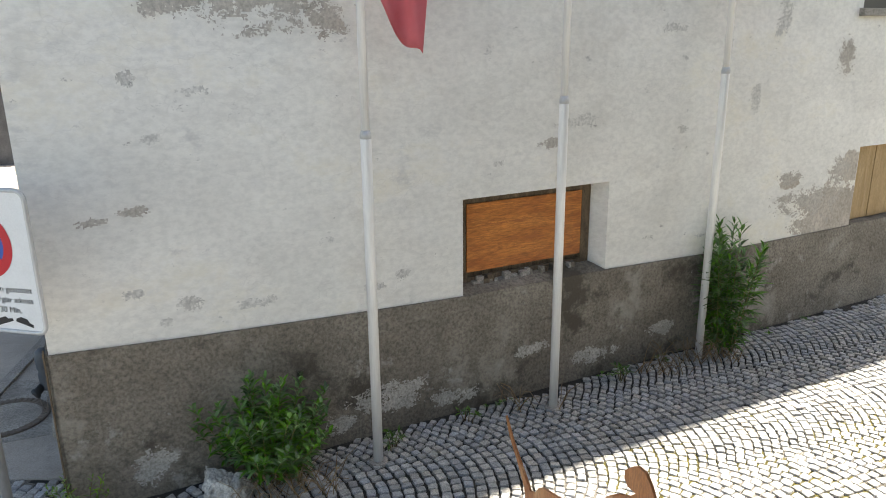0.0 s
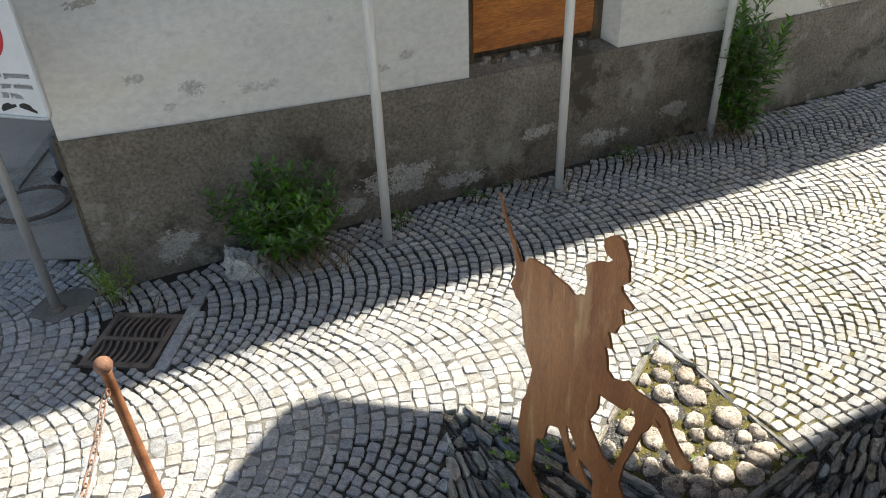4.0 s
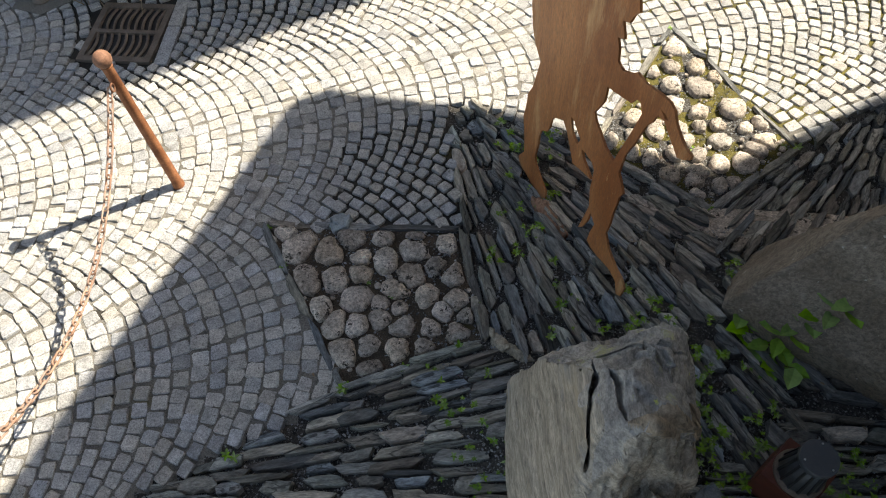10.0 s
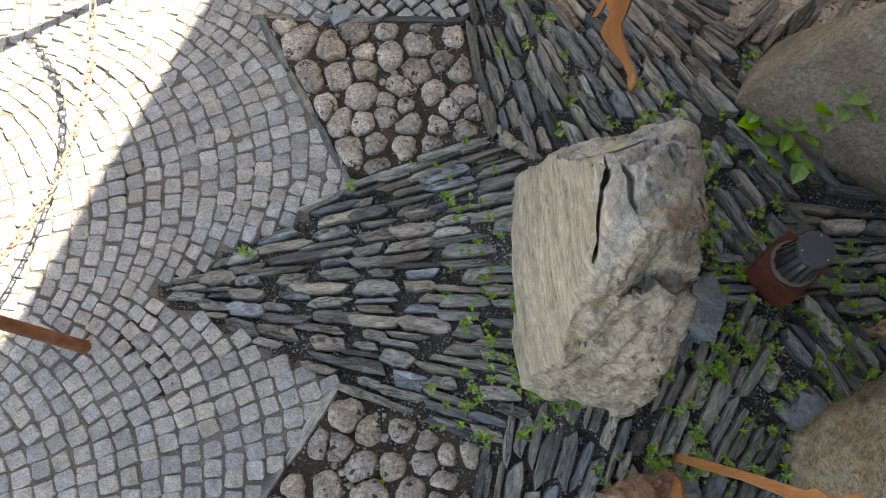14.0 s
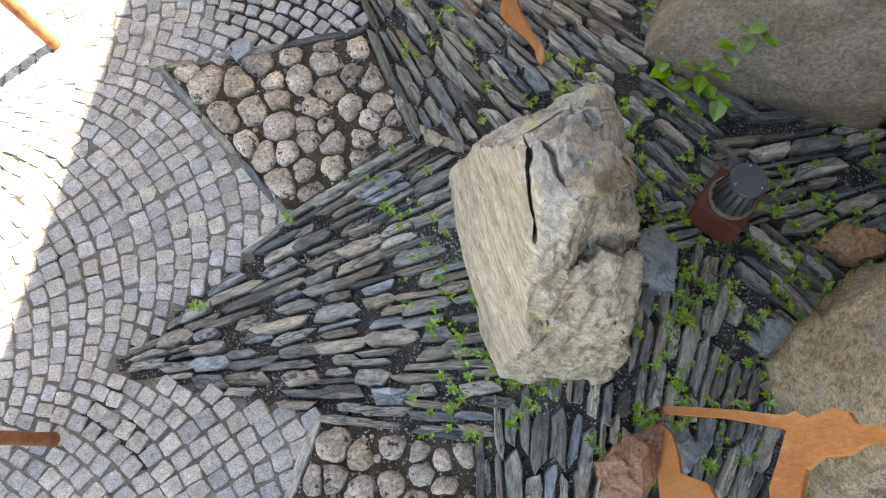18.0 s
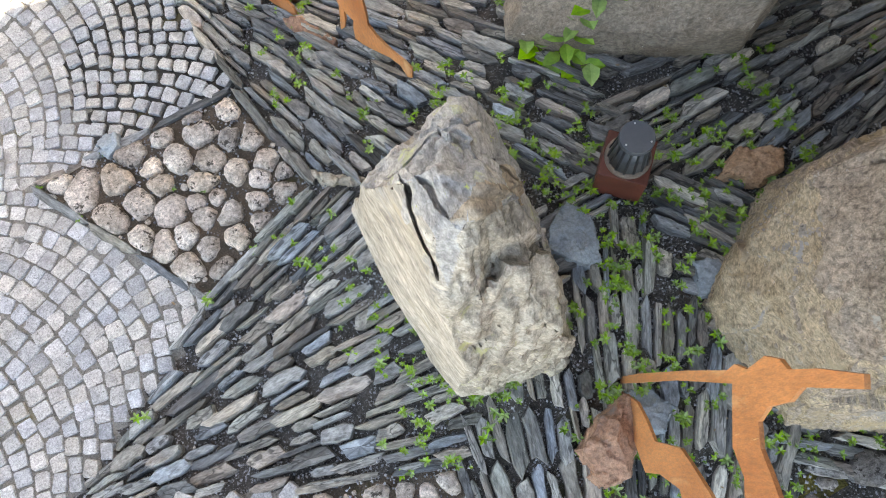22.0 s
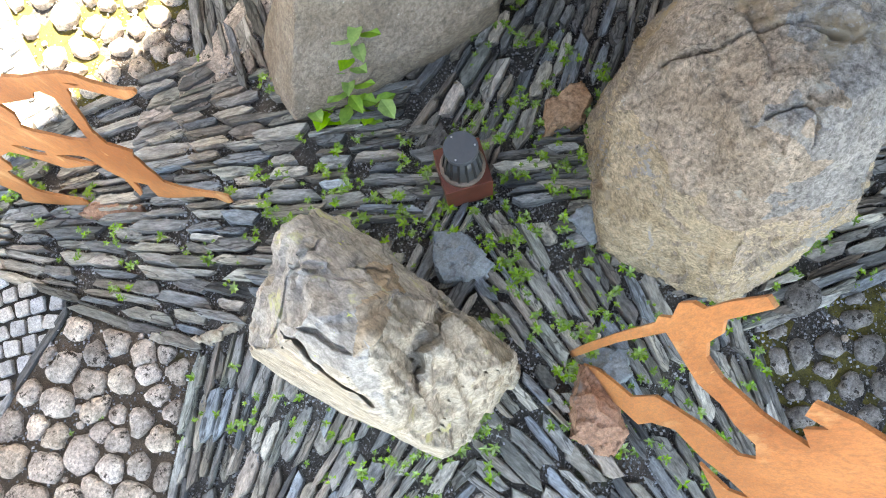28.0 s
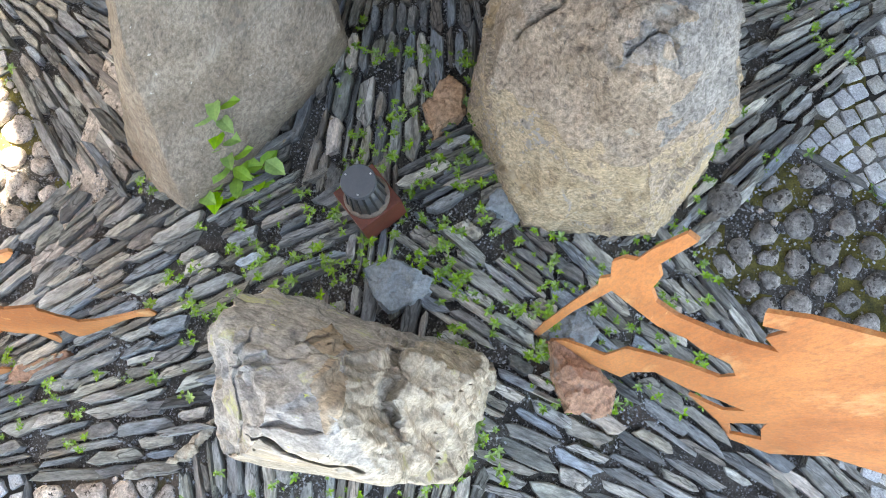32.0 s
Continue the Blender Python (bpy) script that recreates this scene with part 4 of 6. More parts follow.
schist_boulder()
boulder("boulder", [weathered([(1.14, 1.68, 0.0), (2.05, 1.12, 0.0), (2.75, 1.5, 0.0), (2.1, 2.36, 0.0), (1.36, 2.11, 0.0), (1.12, 1.68, 0.27), (1.88, 1.02, 0.6), (1.5, 1.69, 0.95), (1.66, 1.68, 1.15),
                               (2.5, 1.3, 1.15), (2.55, 1.9, 1.2), (2.1, 1.75, 1.15)], 5, 0.008, 11, grain=(4, 4, 2), chips=0.0, facet=0.02, soften=1, fine=0.017)],
        M_ROCK2, "smooth grey-brown gneiss boulder with a small plant at its foot")
boulder("boulder", [weathered([(1.36, 0.24, 0.02), (1.27, 0.12, 0.02), (1.3, -0.38, 0.02), (1.9, -0.66, 0.02), (2.6, -0.3, 0.02), (2.3, 0.55, 0.02), (1.8, 0.55, 0.02), (1.22, -0.26, 0.35), (1.27, 0.2, 0.33), (1.22, 0.24, 0.3), (1.25, 0.27, 0.05),
                               (1.52, -0.08, 1.27), (1.57, 0.42, 0.75), (1.75, 0.38, 1.0), (1.62, -0.4, 0.88), (1.85, -0.3, 1.2), (2.2, 0.3, 1.15), (2.3, -0.2, 1.1)], 8, 0.017, 12, fine=0.012, chips=0.002, facet=0.045, soften=1,
                              cracks=[(a, b, w, d) for w, d, line in ((0.013, 0.06, [(1.7, 0.34, 9), (1.724, 0.286, 9), (1.74, 0.213, 9), (1.79, 0.159, 9), (1.86, 0.06, 9), (1.87, -0.1, 9)]),
                                                                     (0.011, 0.045, [(1.551, 0.003, 9), (1.582, -0.042, 9), (1.613, -0.084, 9), (1.584, -0.135, 9), (1.555, -0.16, 9)])) for a, b in zip(line, line[1:])])],
        [M_ROCK3, M_ROCK3_PALE, M_ROCK3_BLUE], "large tan and grey gneiss boulder with a dark crack")
for f in bpy.data.objects["boulder.002"].data.polygons:
    ragged = 0.2 * noise.noise(f.center * 5) + 0.1 * noise.noise(f.center * 14)
    if f.normal.dot(Vector((-0.8, 0.25, 0))) + ragged > 0.42 and f.center.z + ragged < 0.8:
        f.material_index = 1
    elif f.center.x + ragged > 1.5 and f.center.y + 1.6 * ragged < -0.03 and f.center.z > 0.7:
        f.material_index = 2


def stone(plan, low, top, peak, mat, label, seed, chips=0.012):
    """A loose stone from its plan: sides a little drawn in, the top rising to a peak."""
    cx, cy = sum(x for x, y in plan) / len(plan), sum(y for x, y in plan) / len(plan)
    ring = [(x, y, low) for x, y in plan] + [(cx + (x - cx) * 0.92, cy + (y - cy) * 0.92, top + 0.01 * ((i * 7) % 3 - 1)) for i, (x, y) in enumerate(plan)]
    return boulder("stone", [weathered(ring + [(cx, cy, peak)], seed, 0.006, 8, grain=(14, 14, 14), chips=chips * 0.5, facet=0.03, soften=0, fine=0.011)], mat, label)


stone([(0.79, 0.1), (0.8, -0.01), (0.62, -0.2), (0.51, -0.19), (0.5, -0.01), (0.63, 0.06)], 0.1, 0.31, 0.38, M_REDSTONE, "rust-red angular stone lying on the slates", 11, 0.01)
stone([(1.72, 0.73), (1.88, 0.64), (1.84, 0.55), (1.71, 0.54), (1.58, 0.66)], 0.15, 0.275, 0.29, M_ORANGESTONE, "flat orange-brown stone between the slates", 12)
stone([(0.99, 0.89), (1.05, 0.77), (0.98, 0.57), (0.91, 0.58), (0.8, 0.73), (0.86, 0.82)], 0.16, 0.262, 0.268, M_BLUESTONE, "flat blue-grey slab lying on the slates", 13, 0.008)
stone([(0.9, 0.05), (0.93, -0.06), (0.84, -0.12), (0.74, -0.05), (0.78, 0.1)], 0.13, 0.235, 0.24, M_BLUESTONE, "small blue-grey slab beside the red stone", 14, 0.008)
stone([(-0.73, 2.33), (-0.66, 2.31), (-0.67, 2.22), (-0.75, 2.19), (-0.79, 2.25)], -0.03, 0.035, 0.045, M_BLUESTONE, "small blue-grey stone at the corner of the cobbled lozenge", 17, 0.008)
stone([(0.31, 2.45), (0.4, 2.4), (0.5, 2.17), (0.44, 2.14), (0.36, 2.25)], -0.02, 0.05, 0.056, M_REDSTONE, "flat red-brown slab among the slates by the steel figure", 18, 0.006)
stone([(0.09, 1.6), (0.25, 1.49), (0.31, 1.42), (0.25, 1.42), (0.1, 1.52)], 0.0, 0.125, 0.135, M_BROWNSTONE, "long pale brown stone beside the cream boulder", 19, 0.006)
stone([(1.3, 0.42), (1.4, 0.36), (1.36, 0.22), (1.24, 0.26)], 0.14, 0.25, 0.255, M_BLUESTONE, "small blue-grey slab at the foot of the tan boulder", 16, 0.008)
boulder("stone", [weathered([(-2.02, 4.8, -0.02), (-1.58, 4.74, -0.02), (-1.6, 4.52, -0.02), (-1.9, 4.5, -0.02), (-1.98, 4.76, 0.19), (-1.66, 4.7, 0.17), (-1.67, 4.56, 0.12), (-1.88, 4.58, 0.16)], 15, 0.02, 6,
                            grain=(14, 14, 14), chips=0.016, soften=1, fine=0.014)], M_PALESTONE, "pale pitted stone under the bush at the wall")


# ---- steel figures ----
from mathutils.geometry import tessellate_polygon


def steel_figure(label, outline, m, holes=()):
    """A figure cut from sheet steel: an outline and cut-outs in (across, up)."""
    loops = [outline, *holes]
    bm = bmesh.new()
    flat = [p for loop in loops for p in loop]
    sides = [[bm.verts.new((a, y, b)) for a, b in flat] for y in (-0.0055, 0.0055)]
    for tri in tessellate_polygon([[Vector((a, b, 0)) for a, b in loop] for loop in loops]):
        for side in sides:
            bm.faces.new([side[i] for i in tri])
    base = 0
    for loop in loops:
        n = len(loop)
        for i in range(n):
            a, b = base + i, base + (i + 1) % n
            bm.faces.new((sides[0][a], sides[0][b], sides[1][b], sides[1][a]))
        base += n
    bmesh.ops.recalc_face_normals(bm, faces=bm.faces)
    return solid("statue", bm, M_CORTEN, label, "statue", m)


TORSO = [(-0.58, 1.62), (-0.51, 1.53), (-0.35, 1.38), (-0.31, 1.4), (-0.28, 1.44), (-0.25, 1.46), (-0.17, 1.48), (-0.1, 1.5), (-0.07, 1.49), (0.05, 1.51), (0.1, 1.5), (0.14, 1.53), (0.17, 1.54), (0.18, 1.61), (0.16, 1.68), (0.19, 1.71),
        (0.23, 1.74), (0.29, 1.77), (0.32, 1.8), (0.28, 1.8), (0.26, 1.82), (0.26, 1.85), (0.29, 1.88), (0.32, 1.9), (0.36, 1.9), (0.39, 1.87), (0.41, 1.84), (0.41, 1.81), (0.42, 1.77), (0.38, 1.73), (0.39, 1.71), (0.46, 1.69),
        (0.45, 1.67), (0.42, 1.66), (0.4, 1.64), (0.42, 1.59), (0.4, 1.57), (0.39, 1.55), (0.38, 1.52), (0.34, 1.5), (0.37, 1.44), (0.33, 1.42), (0.35, 1.38), (0.36, 1.33), (0.4, 1.32)]
LIMB_LINE = [(0.45, 1.35), (0.48, 1.38), (0.54, 1.38), (0.63, 1.41), (0.68, 1.42), (0.71, 1.41), (0.74, 1.37), (0.77, 1.35), (0.81, 1.33), (0.85, 1.33), (0.85, 1.31), (0.82, 1.28), (0.79, 1.26), (0.76, 1.28), (0.71, 1.31), (0.68, 1.33),
         (0.64, 1.32), (0.62, 1.26), (0.6, 1.23), (0.56, 1.08), (0.53, 0.99), (0.52, 0.87), (0.54, 0.85), (0.58, 0.8), (0.56, 0.75), (0.56, 0.71), (0.55, 0.62), (0.55, 0.54), (0.54, 0.46), (0.58, 0.4), (0.63, 0.37), (0.67, 0.35),
         (0.72, 0.34), (0.76, 0.31), (0.75, 0.22), (0.72, 0.2), (0.69, 0.27), (0.63, 0.28), (0.57, 0.26), (0.51, 0.24), (0.46, 0.23), (0.42, 0.24), (0.43, 0.33), (0.45, 0.41)]
LEGS = [(0.4, 0.44), (0.39, 0.36), (0.36, 0.27), (0.33, 0.23), (0.35, 0.32), (0.38, 0.47), (0.36, 0.57), (0.36, 0.65), (0.36, 0.71), (0.33, 0.73), (0.27, 0.73), (0.24, 0.72), (0.27, 0.68), (0.32, 0.65), (0.35, 0.63), (0.29, 0.61),
        (0.22, 0.58), (0.19, 0.57), (0.13, 0.66), (0.1, 0.7), (0.06, 0.73), (0.02, 0.7), (-0.02, 0.67), (-0.04, 0.63), (-0.05, 0.57), (-0.07, 0.52), (-0.12, 0.48), (-0.14, 0.42), (-0.14, 0.35), (-0.16, 0.24), (-0.15, 0.2), (-0.1, 0.16),
        (-0.01, 0.11), (-0.01, 0.04), (-0.06, 0.0), (-0.18, 0.0), (-0.32, 0.01), (-0.34, 0.05), (-0.28, 0.15), (-0.29, 0.26), (-0.32, 0.39), (-0.3, 0.48), (-0.29, 0.58), (-0.25, 0.66), (-0.22, 0.78), (-0.2, 0.86)]
SPINE = [(-0.27, 0.93), (-0.3, 0.99), (-0.32, 1.08), (-0.33, 1.15), (-0.38, 1.16), (-0.44, 1.2), (-0.4, 1.28), (-0.39, 1.33), (-0.4, 1.37), (-0.46, 1.45), (-0.54, 1.54)]
steel_figure("rust-brown sheet-steel silhouette with a plumed hat and pike", TORSO + LIMB_LINE + LEGS + SPINE, Matrix.Translation((0.39, 2.41, 0.0)) @ Matrix.Rotation(math.atan2(-0.912, 0.41), 4, "Z"),
             [[(0.33, 1.18), (0.39, 1.2), (0.44, 1.22), (0.49, 1.24), (0.51, 1.28), (0.54, 1.29), (0.56, 1.25), (0.53, 1.12), (0.49, 0.97), (0.47, 0.89), (0.45, 0.89), (0.4, 0.9), (0.35, 0.93), (0.3, 0.96), (0.28, 0.99), (0.3, 1.03), (0.33, 1.1)],
              [(0.65, 1.36), (0.68, 1.36), (0.7, 1.35), (0.68, 1.34)], [(0.12, 0.81), (0.15, 0.81), (0.19, 0.78), (0.22, 0.76), (0.2, 0.71), (0.17, 0.72), (0.14, 0.74)]])

FIG2_A, FIG2_B, FIG2_D = Vector((0.808, 0.131, 0.17)), Vector((0.84, -0.06, 1.87)), Vector((math.cos(radians(-118)), math.sin(radians(-118)), 0))
fig_n = (FIG2_B - FIG2_A).cross(FIG2_D).normalized()
fig_up = FIG2_D.cross(fig_n).normalized()
if fig_up.z < 0:
    fig_up, fig_n = -fig_up, -fig_n
M_FIG2 = Matrix((FIG2_D, -fig_n, fig_up)).transposed().to_4x4()
M_FIG2.translation = FIG2_A
STAFF = [(-0.012, 0.0), (0.0, 0.27), (0.04, 0.79), (0.07, 1.1), (0.06, 1.15), (0.08, 1.22), (0.06, 1.32), (0.075, 1.39), (0.1, 1.42), (0.11, 1.54), (0.135, 1.69), (0.16, 1.685), (0.14, 1.47), (0.165, 1.41), (0.17, 1.31), (0.2, 1.25),
         (0.26, 1.245), (0.31, 1.28), (0.36, 1.31), (0.41, 1.365), (0.45, 1.42), (0.405, 1.45), (0.41, 1.55), (0.375, 1.5), (0.35, 1.57), (0.4, 1.66), (0.49, 1.76), (0.56, 1.86), (0.55, 1.95), (0.49, 2.02), (0.58, 2.13), (0.7, 2.13), (0.75, 2.02), (0.72, 1.9)]
COAT = [(0.87, 1.8), (0.97, 1.6), (1.0, 1.35), (0.89, 1.1), (0.82, 0.94), (0.81, 0.59), (0.73, 0.44), (0.65, 0.62), (0.67, 0.88), (0.69, 0.79), (0.74, 0.68), (0.7, 0.51), (0.63, 0.57), (0.5, 0.64), (0.59, 0.72), (0.61, 0.86), (0.54, 0.79), (0.48, 0.7),
        (0.38, 0.64), (0.345, 0.45), (0.345, 0.27), (0.29, 0.21), (0.21, 0.12), (0.22, 0.0), (0.08, 0.0), (0.06, 0.08), (0.1, 0.23), (0.165, 0.33), (0.24, 0.42), (0.26, 0.68), (0.3, 0.76), (0.38, 0.9), (0.47, 1.0), (0.48, 1.1), (0.44, 1.16), (0.38, 1.125),
        (0.325, 1.135), (0.255, 1.085), (0.18, 1.105), (0.105, 1.125), (0.06, 0.69), (0.024, 0.15), (0.014, 0.0)]
steel_figure("orange-brown sheet-steel silhouette of a walker leaning on a staff", STAFF + COAT, M_FIG2)

# ---- bollard lamp ----
LAMP = (1.25, 0.87, mound(1.25, 0.87) - 0.01)
lamp = thing("bollard_lamp", "low bollard lamp, dark cap and louvres on a rusty box", "lamp", Matrix.Translation(LAMP) @ Matrix.Rotation(radians(45), 4, "Z"))
part("base_box", box(bmesh.new(), -0.1, 0.1, -0.1, 0.1, 0.0, 0.2, 0.004), M_RUST_DARK, lamp, "dark red rusty steel box")
part("collar", lathe(bmesh.new(), [(0.094, 0.201), (0.094, 0.21), (0.088, 0.216), (0.07, 0.217)], 36), M_IRON, lamp, "grey metal ring", smooth=True)
part("core", lathe(bmesh.new(), [(0.079, 0.217), (0.059, 0.372)], 32), M_CAP, lamp, "tapered dark louvre body", smooth=True)
for i in range(14):
    bm = box(bmesh.new(), 0.04, 0.1, -0.0045, 0.0045, 0.217, 0.372)
    for v in bm.verts:
        v.co.x = (0.084 - (v.co.z - 0.217) * 0.13) if v.co.x > 0.07 else 0.045
    bmesh.ops.rotate(bm, verts=bm.verts, matrix=Matrix.Rotation(2 * math.pi * i / 14, 3, "Z"))
    part("rib", bm, M_BLACK, lamp)
cap = part("cap", lathe(bmesh.new(), [(0.05, 0.372), (0.067, 0.374), (0.069, 0.379), (0.069, 0.397), (0.066, 0.402), (0.0, 0.4025)], 36, cap=False), M_CAP, lamp, "round anthracite cap")
for i in range(3):
    a = 2 * math.pi * i / 3 + 0.4
    part("screw", lathe(bmesh.new(), [(0.004, 0.402), (0.004, 0.405), (0.002, 0.406)], 8, (0.055 * math.cos(a), 0.055 * math.sin(a), 0)), M_STEEL, cap, "bright screw" if not i else "")

# ---- posts and chain ----
def chain_post(x, y, tilt):
    ob = thing("chain_post", "rusty brown iron post with a ball top for a chain", "post", Matrix.Translation((x, y, 0)) @ Matrix.Rotation(tilt, 4, "Y"), group="chain posts")
    part("shaft", lathe(bmesh.new(), [(0.034, -0.05), (0.034, 0.02), (0.03, 0.03), (0.027, 0.6), (0.026, 0.885), (0.03, 0.892), (0.03, 0.9)], 20), M_RUST, ob, smooth=True)
    bm = bmesh.new()
    bmesh.ops.create_uvsphere(bm, u_segments=22, v_segments=14, radius=0.044)
    bmesh.ops.translate(bm, verts=bm.verts, vec=(0, 0, 0.935))
    part("ball", bm, M_RUST, ob, "polished rusty ball", smooth=True)
    ring = [(0.0, -0.027 - 0.018 + 0.018 * math.cos(a), 0.8 + 0.02 * math.sin(a)) for a in (2 * math.pi * i / 14 for i in range(14))]
    part("eye_ring", tube(bmesh.new(), ring, 0.005, 6, True), M_RUST, ob, smooth=True)
    return ob


chain_post(-1.682, 2.52, radians(-2.0))
chain_post(-1.755, 0.515, radians(-2.0))


def chain(a, b, sag, label):
    ob = thing("chain", label, "chain")
    a, b = Vector(a), Vector(b)
    n = 200
    pts = [a.lerp(b, i / n) - Vector((0, 0, sag * 4 * (i / n) * (1 - i / n))) for i in range(n + 1)]
    run, at = 0.0, [0.0]
    for p, q in zip(pts, pts[1:]):
        run += (q - p).length
        at.append(run)
    pitch = 0.052
    bm = bmesh.new()
    half, r = 0.022, 0.014
    loop = [(half - r * 0 + r * math.cos(t), r * math.sin(t), 0) for t in (-math.pi / 2 + math.pi * i / 6 for i in range(7))]
    loop += [(-half + r * math.cos(t), r * math.sin(t), 0) for t in (math.pi / 2 + math.pi * i / 6 for i in range(7))]
    tube(bm, loop, 0.005, 7, True)
    link = mesh_of("link", bm, M_CHAIN, True)
    for k in range(int(run / pitch)):
        s = (k + 0.5) * pitch
        i = next(j for j in range(n) if at[j + 1] >= s)
        p = pts[i].lerp(pts[i + 1], (s - at[i]) / (at[i + 1] - at[i]))
        d = (pts[i + 1] - pts[i]).normalized()
        o = new("link", link)
        o.parent = ob
        o.matrix_local = Matrix.Translation(p) @ d.to_track_quat("X", "Z").to_matrix().to_4x4() @ Matrix.Rotation(radians(90 * (k % 2) + 20), 4, "X")
    return ob


chain((-1.728, 2.475, 0.79), (-1.783, 0.56, 0.79), 0.42, "rusty iron chain hanging between the posts")

# ---- flag poles ----
def flag_pole(x, y, joint, label):
    ob = thing("flag_pole", label, "flag pole", Matrix.Translation((x, y, 0)), group="flag poles along the wall")
    part("lower_tube", lathe(bmesh.new(), [(0.039, -0.03), (0.039, joint - 0.04), (0.037, joint)], 28), M_ALU, ob, smooth=True)
    part("joint_collar", lathe(bmesh.new(), [(0.041, joint - 0.03), (0.041, joint), (0.029, joint + 0.035)], 28), M_STEEL, ob, "grey joint collar", smooth=True)
    part("upper_tube", lathe(bmesh.new(), [(0.031, joint), (0.03, joint + 2.2), (0.026, joint + 4.6)], 24), M_ALU, ob, smooth=True)
    bm = bmesh.new()
    bmesh.ops.create_uvsphere(bm, u_segments=16, v_segments=10, radius=0.05)
    bmesh.ops.translate(bm, verts=bm.verts, vec=(0, 0, joint + 4.63))
    part("finial", bm, M_ALU, ob, smooth=True)
    part("foot_plate", lathe(bmesh.new(), [(0.075, -0.03), (0.075, 0.008), (0.06, 0.014)], 24), M_CONCRETE, ob)
    return ob


flag_pole(-0.712, 5.094, 2.59, "tall matt aluminium flag pole with a red and white flag")
flag_pole(0.778, 5.977, 2.746, "tall matt aluminium flag pole standing before the window")
flag_pole(2.432, 7.09, 2.915, "tall matt aluminium flag pole beside a tall weed")


def flag(px, py, tip, width, label):
    """A limp flag: a cloth that hangs from the pole in folds and ends in a lower tip."""
    bm = bmesh.new()
    nu, nv = 24, 26
    grid = []
    for i in range(nu + 1):
        u = i / nu
        row = []
        low = tip + 0.5 * (1 - u) ** 1.3 + 0.05 * math.sin(u * 9)
        if u > 0.86:
            low = tip + (u - 0.86) * 4.5
        for j in range(nv + 1):
            v = j / nv
            z = low + (5.1 - low) * v
            fold = 0.045 * math.sin(u * 13 + v * 3) * (0.4 + 0.6 * u) * (1 - 0.4 * v)
            row.append(bm.verts.new((px + 0.045 + u * width * (1 - 0.25 * v), py - 0.03 + fold, z)))
        grid.append(row)
    for i in range(nu):
        for j in range(nv):
            f = bm.faces.new((grid[i][j], grid[i + 1][j], grid[i + 1][j + 1], grid[i][j + 1]))
            f.material_index = 1 if i < 3 else 0
    bmesh.ops.solidify(bm, geom=bm.faces, thickness=0.003)
    ob = new("flag", mesh_of("flag", bm, [M_FLAG, M_FLAG_WHITE], True))
    return tagged(ob, label, "flag")


flag(-0.712, 5.094, 3.06, 0.42, "limp red flag with a white edge hanging from its pole")
flag(2.432, 7.09, 3.52, 0.3, "limp red flag hanging high on its pole")

# ---- road sign ----
sign = thing("road_sign", "white no-stopping sign in a galvanised frame on a round post", "road sign", Matrix.Translation((-3.07, 4.14, 0)) @ Matrix.Rotation(radians(-12), 4, "Z"))
part("post", lathe(bmesh.new(), [(0.034, -0.05), (0.034, 2.55), (0.03, 2.56)], 22), M_STEEL, sign, smooth=True)
part("foot_collar", lathe(bmesh.new(), [(0.062, -0.02), (0.062, 0.012), (0.04, 0.03)], 22), M_IRON, sign)


def rounded(w, h, r, cx, cz, k=6):
    out = []
    for sx, sz, a0 in ((1, -1, -90), (1, 1, 0), (-1, 1, 90), (-1, -1, 180)):
        for i in range(k + 1):
            a = radians(a0 + 90 * i / k)
            out.append((cx + sx * (w / 2 - r) + r * math.cos(a), cz + sz * (h / 2 - r) + r * math.sin(a)))
    return out


PX, PZ, PW, PH = 0.26, 2.0, 0.66, 0.84
bm = plate(bmesh.new(), rounded(PW, PH, 0.05, PX, PZ), 0.006)
bmesh.ops.translate(bm, verts=bm.verts, vec=(0, -0.05, 0))
panel = part("panel", bm, M_SIGN, sign, "white sign sheet")
part("frame", tube(bmesh.new(), [(x, -0.05, z) for x, z in rounded(PW + 0.02, PH + 0.02, 0.055, PX, PZ)], 0.014, 8, True), M_STEEL, sign, "galvanised tube frame", smooth=True)
for z in (1.8, 2.25):
    part("clamp", box(bmesh.new(), -0.05, 0.12, -0.046, 0.0, z - 0.02, z + 0.02, 0.004), M_STEEL, sign)


def disc(bm, cx, cz, r0, r1, y, k=48):
    outer = [bm.verts.new((cx + r1 * math.cos(2 * math.pi * i / k), y, cz + r1 * math.sin(2 * math.pi * i / k))) for i in range(k)]
    if r0:
        inner = [bm.verts.new((cx + r0 * math.cos(2 * math.pi * i / k), y, cz + r0 * math.sin(2 * math.pi * i / k))) for i in range(k)]
        for i in range(k):
            bm.faces.new((outer[i], outer[(i + 1) % k], inner[(i + 1) % k], inner[i]))
    else:
        bm.faces.new(outer)
    return bm


part("red_ring", disc(bmesh.new(), PX, PZ + 0.1, 0.145, 0.205, -0.0555), M_SIGN_RED, panel)
part("blue_disc", disc(bmesh.new(), PX, PZ + 0.1, 0, 0.146, -0.0545), M_SIGN_BLUE, panel)
bm = box(bmesh.new(), -0.025, 0.025, -0.0575, -0.0562, -0.16, 0.16)
bmesh.ops.rotate(bm, verts=bm.verts, matrix=Matrix.Rotation(radians(-45), 3, "Y"))
bmesh.ops.translate(bm, verts=bm.verts, vec=(PX, 0, PZ + 0.1))
part("red_bar", bm, M_SIGN_RED, panel)


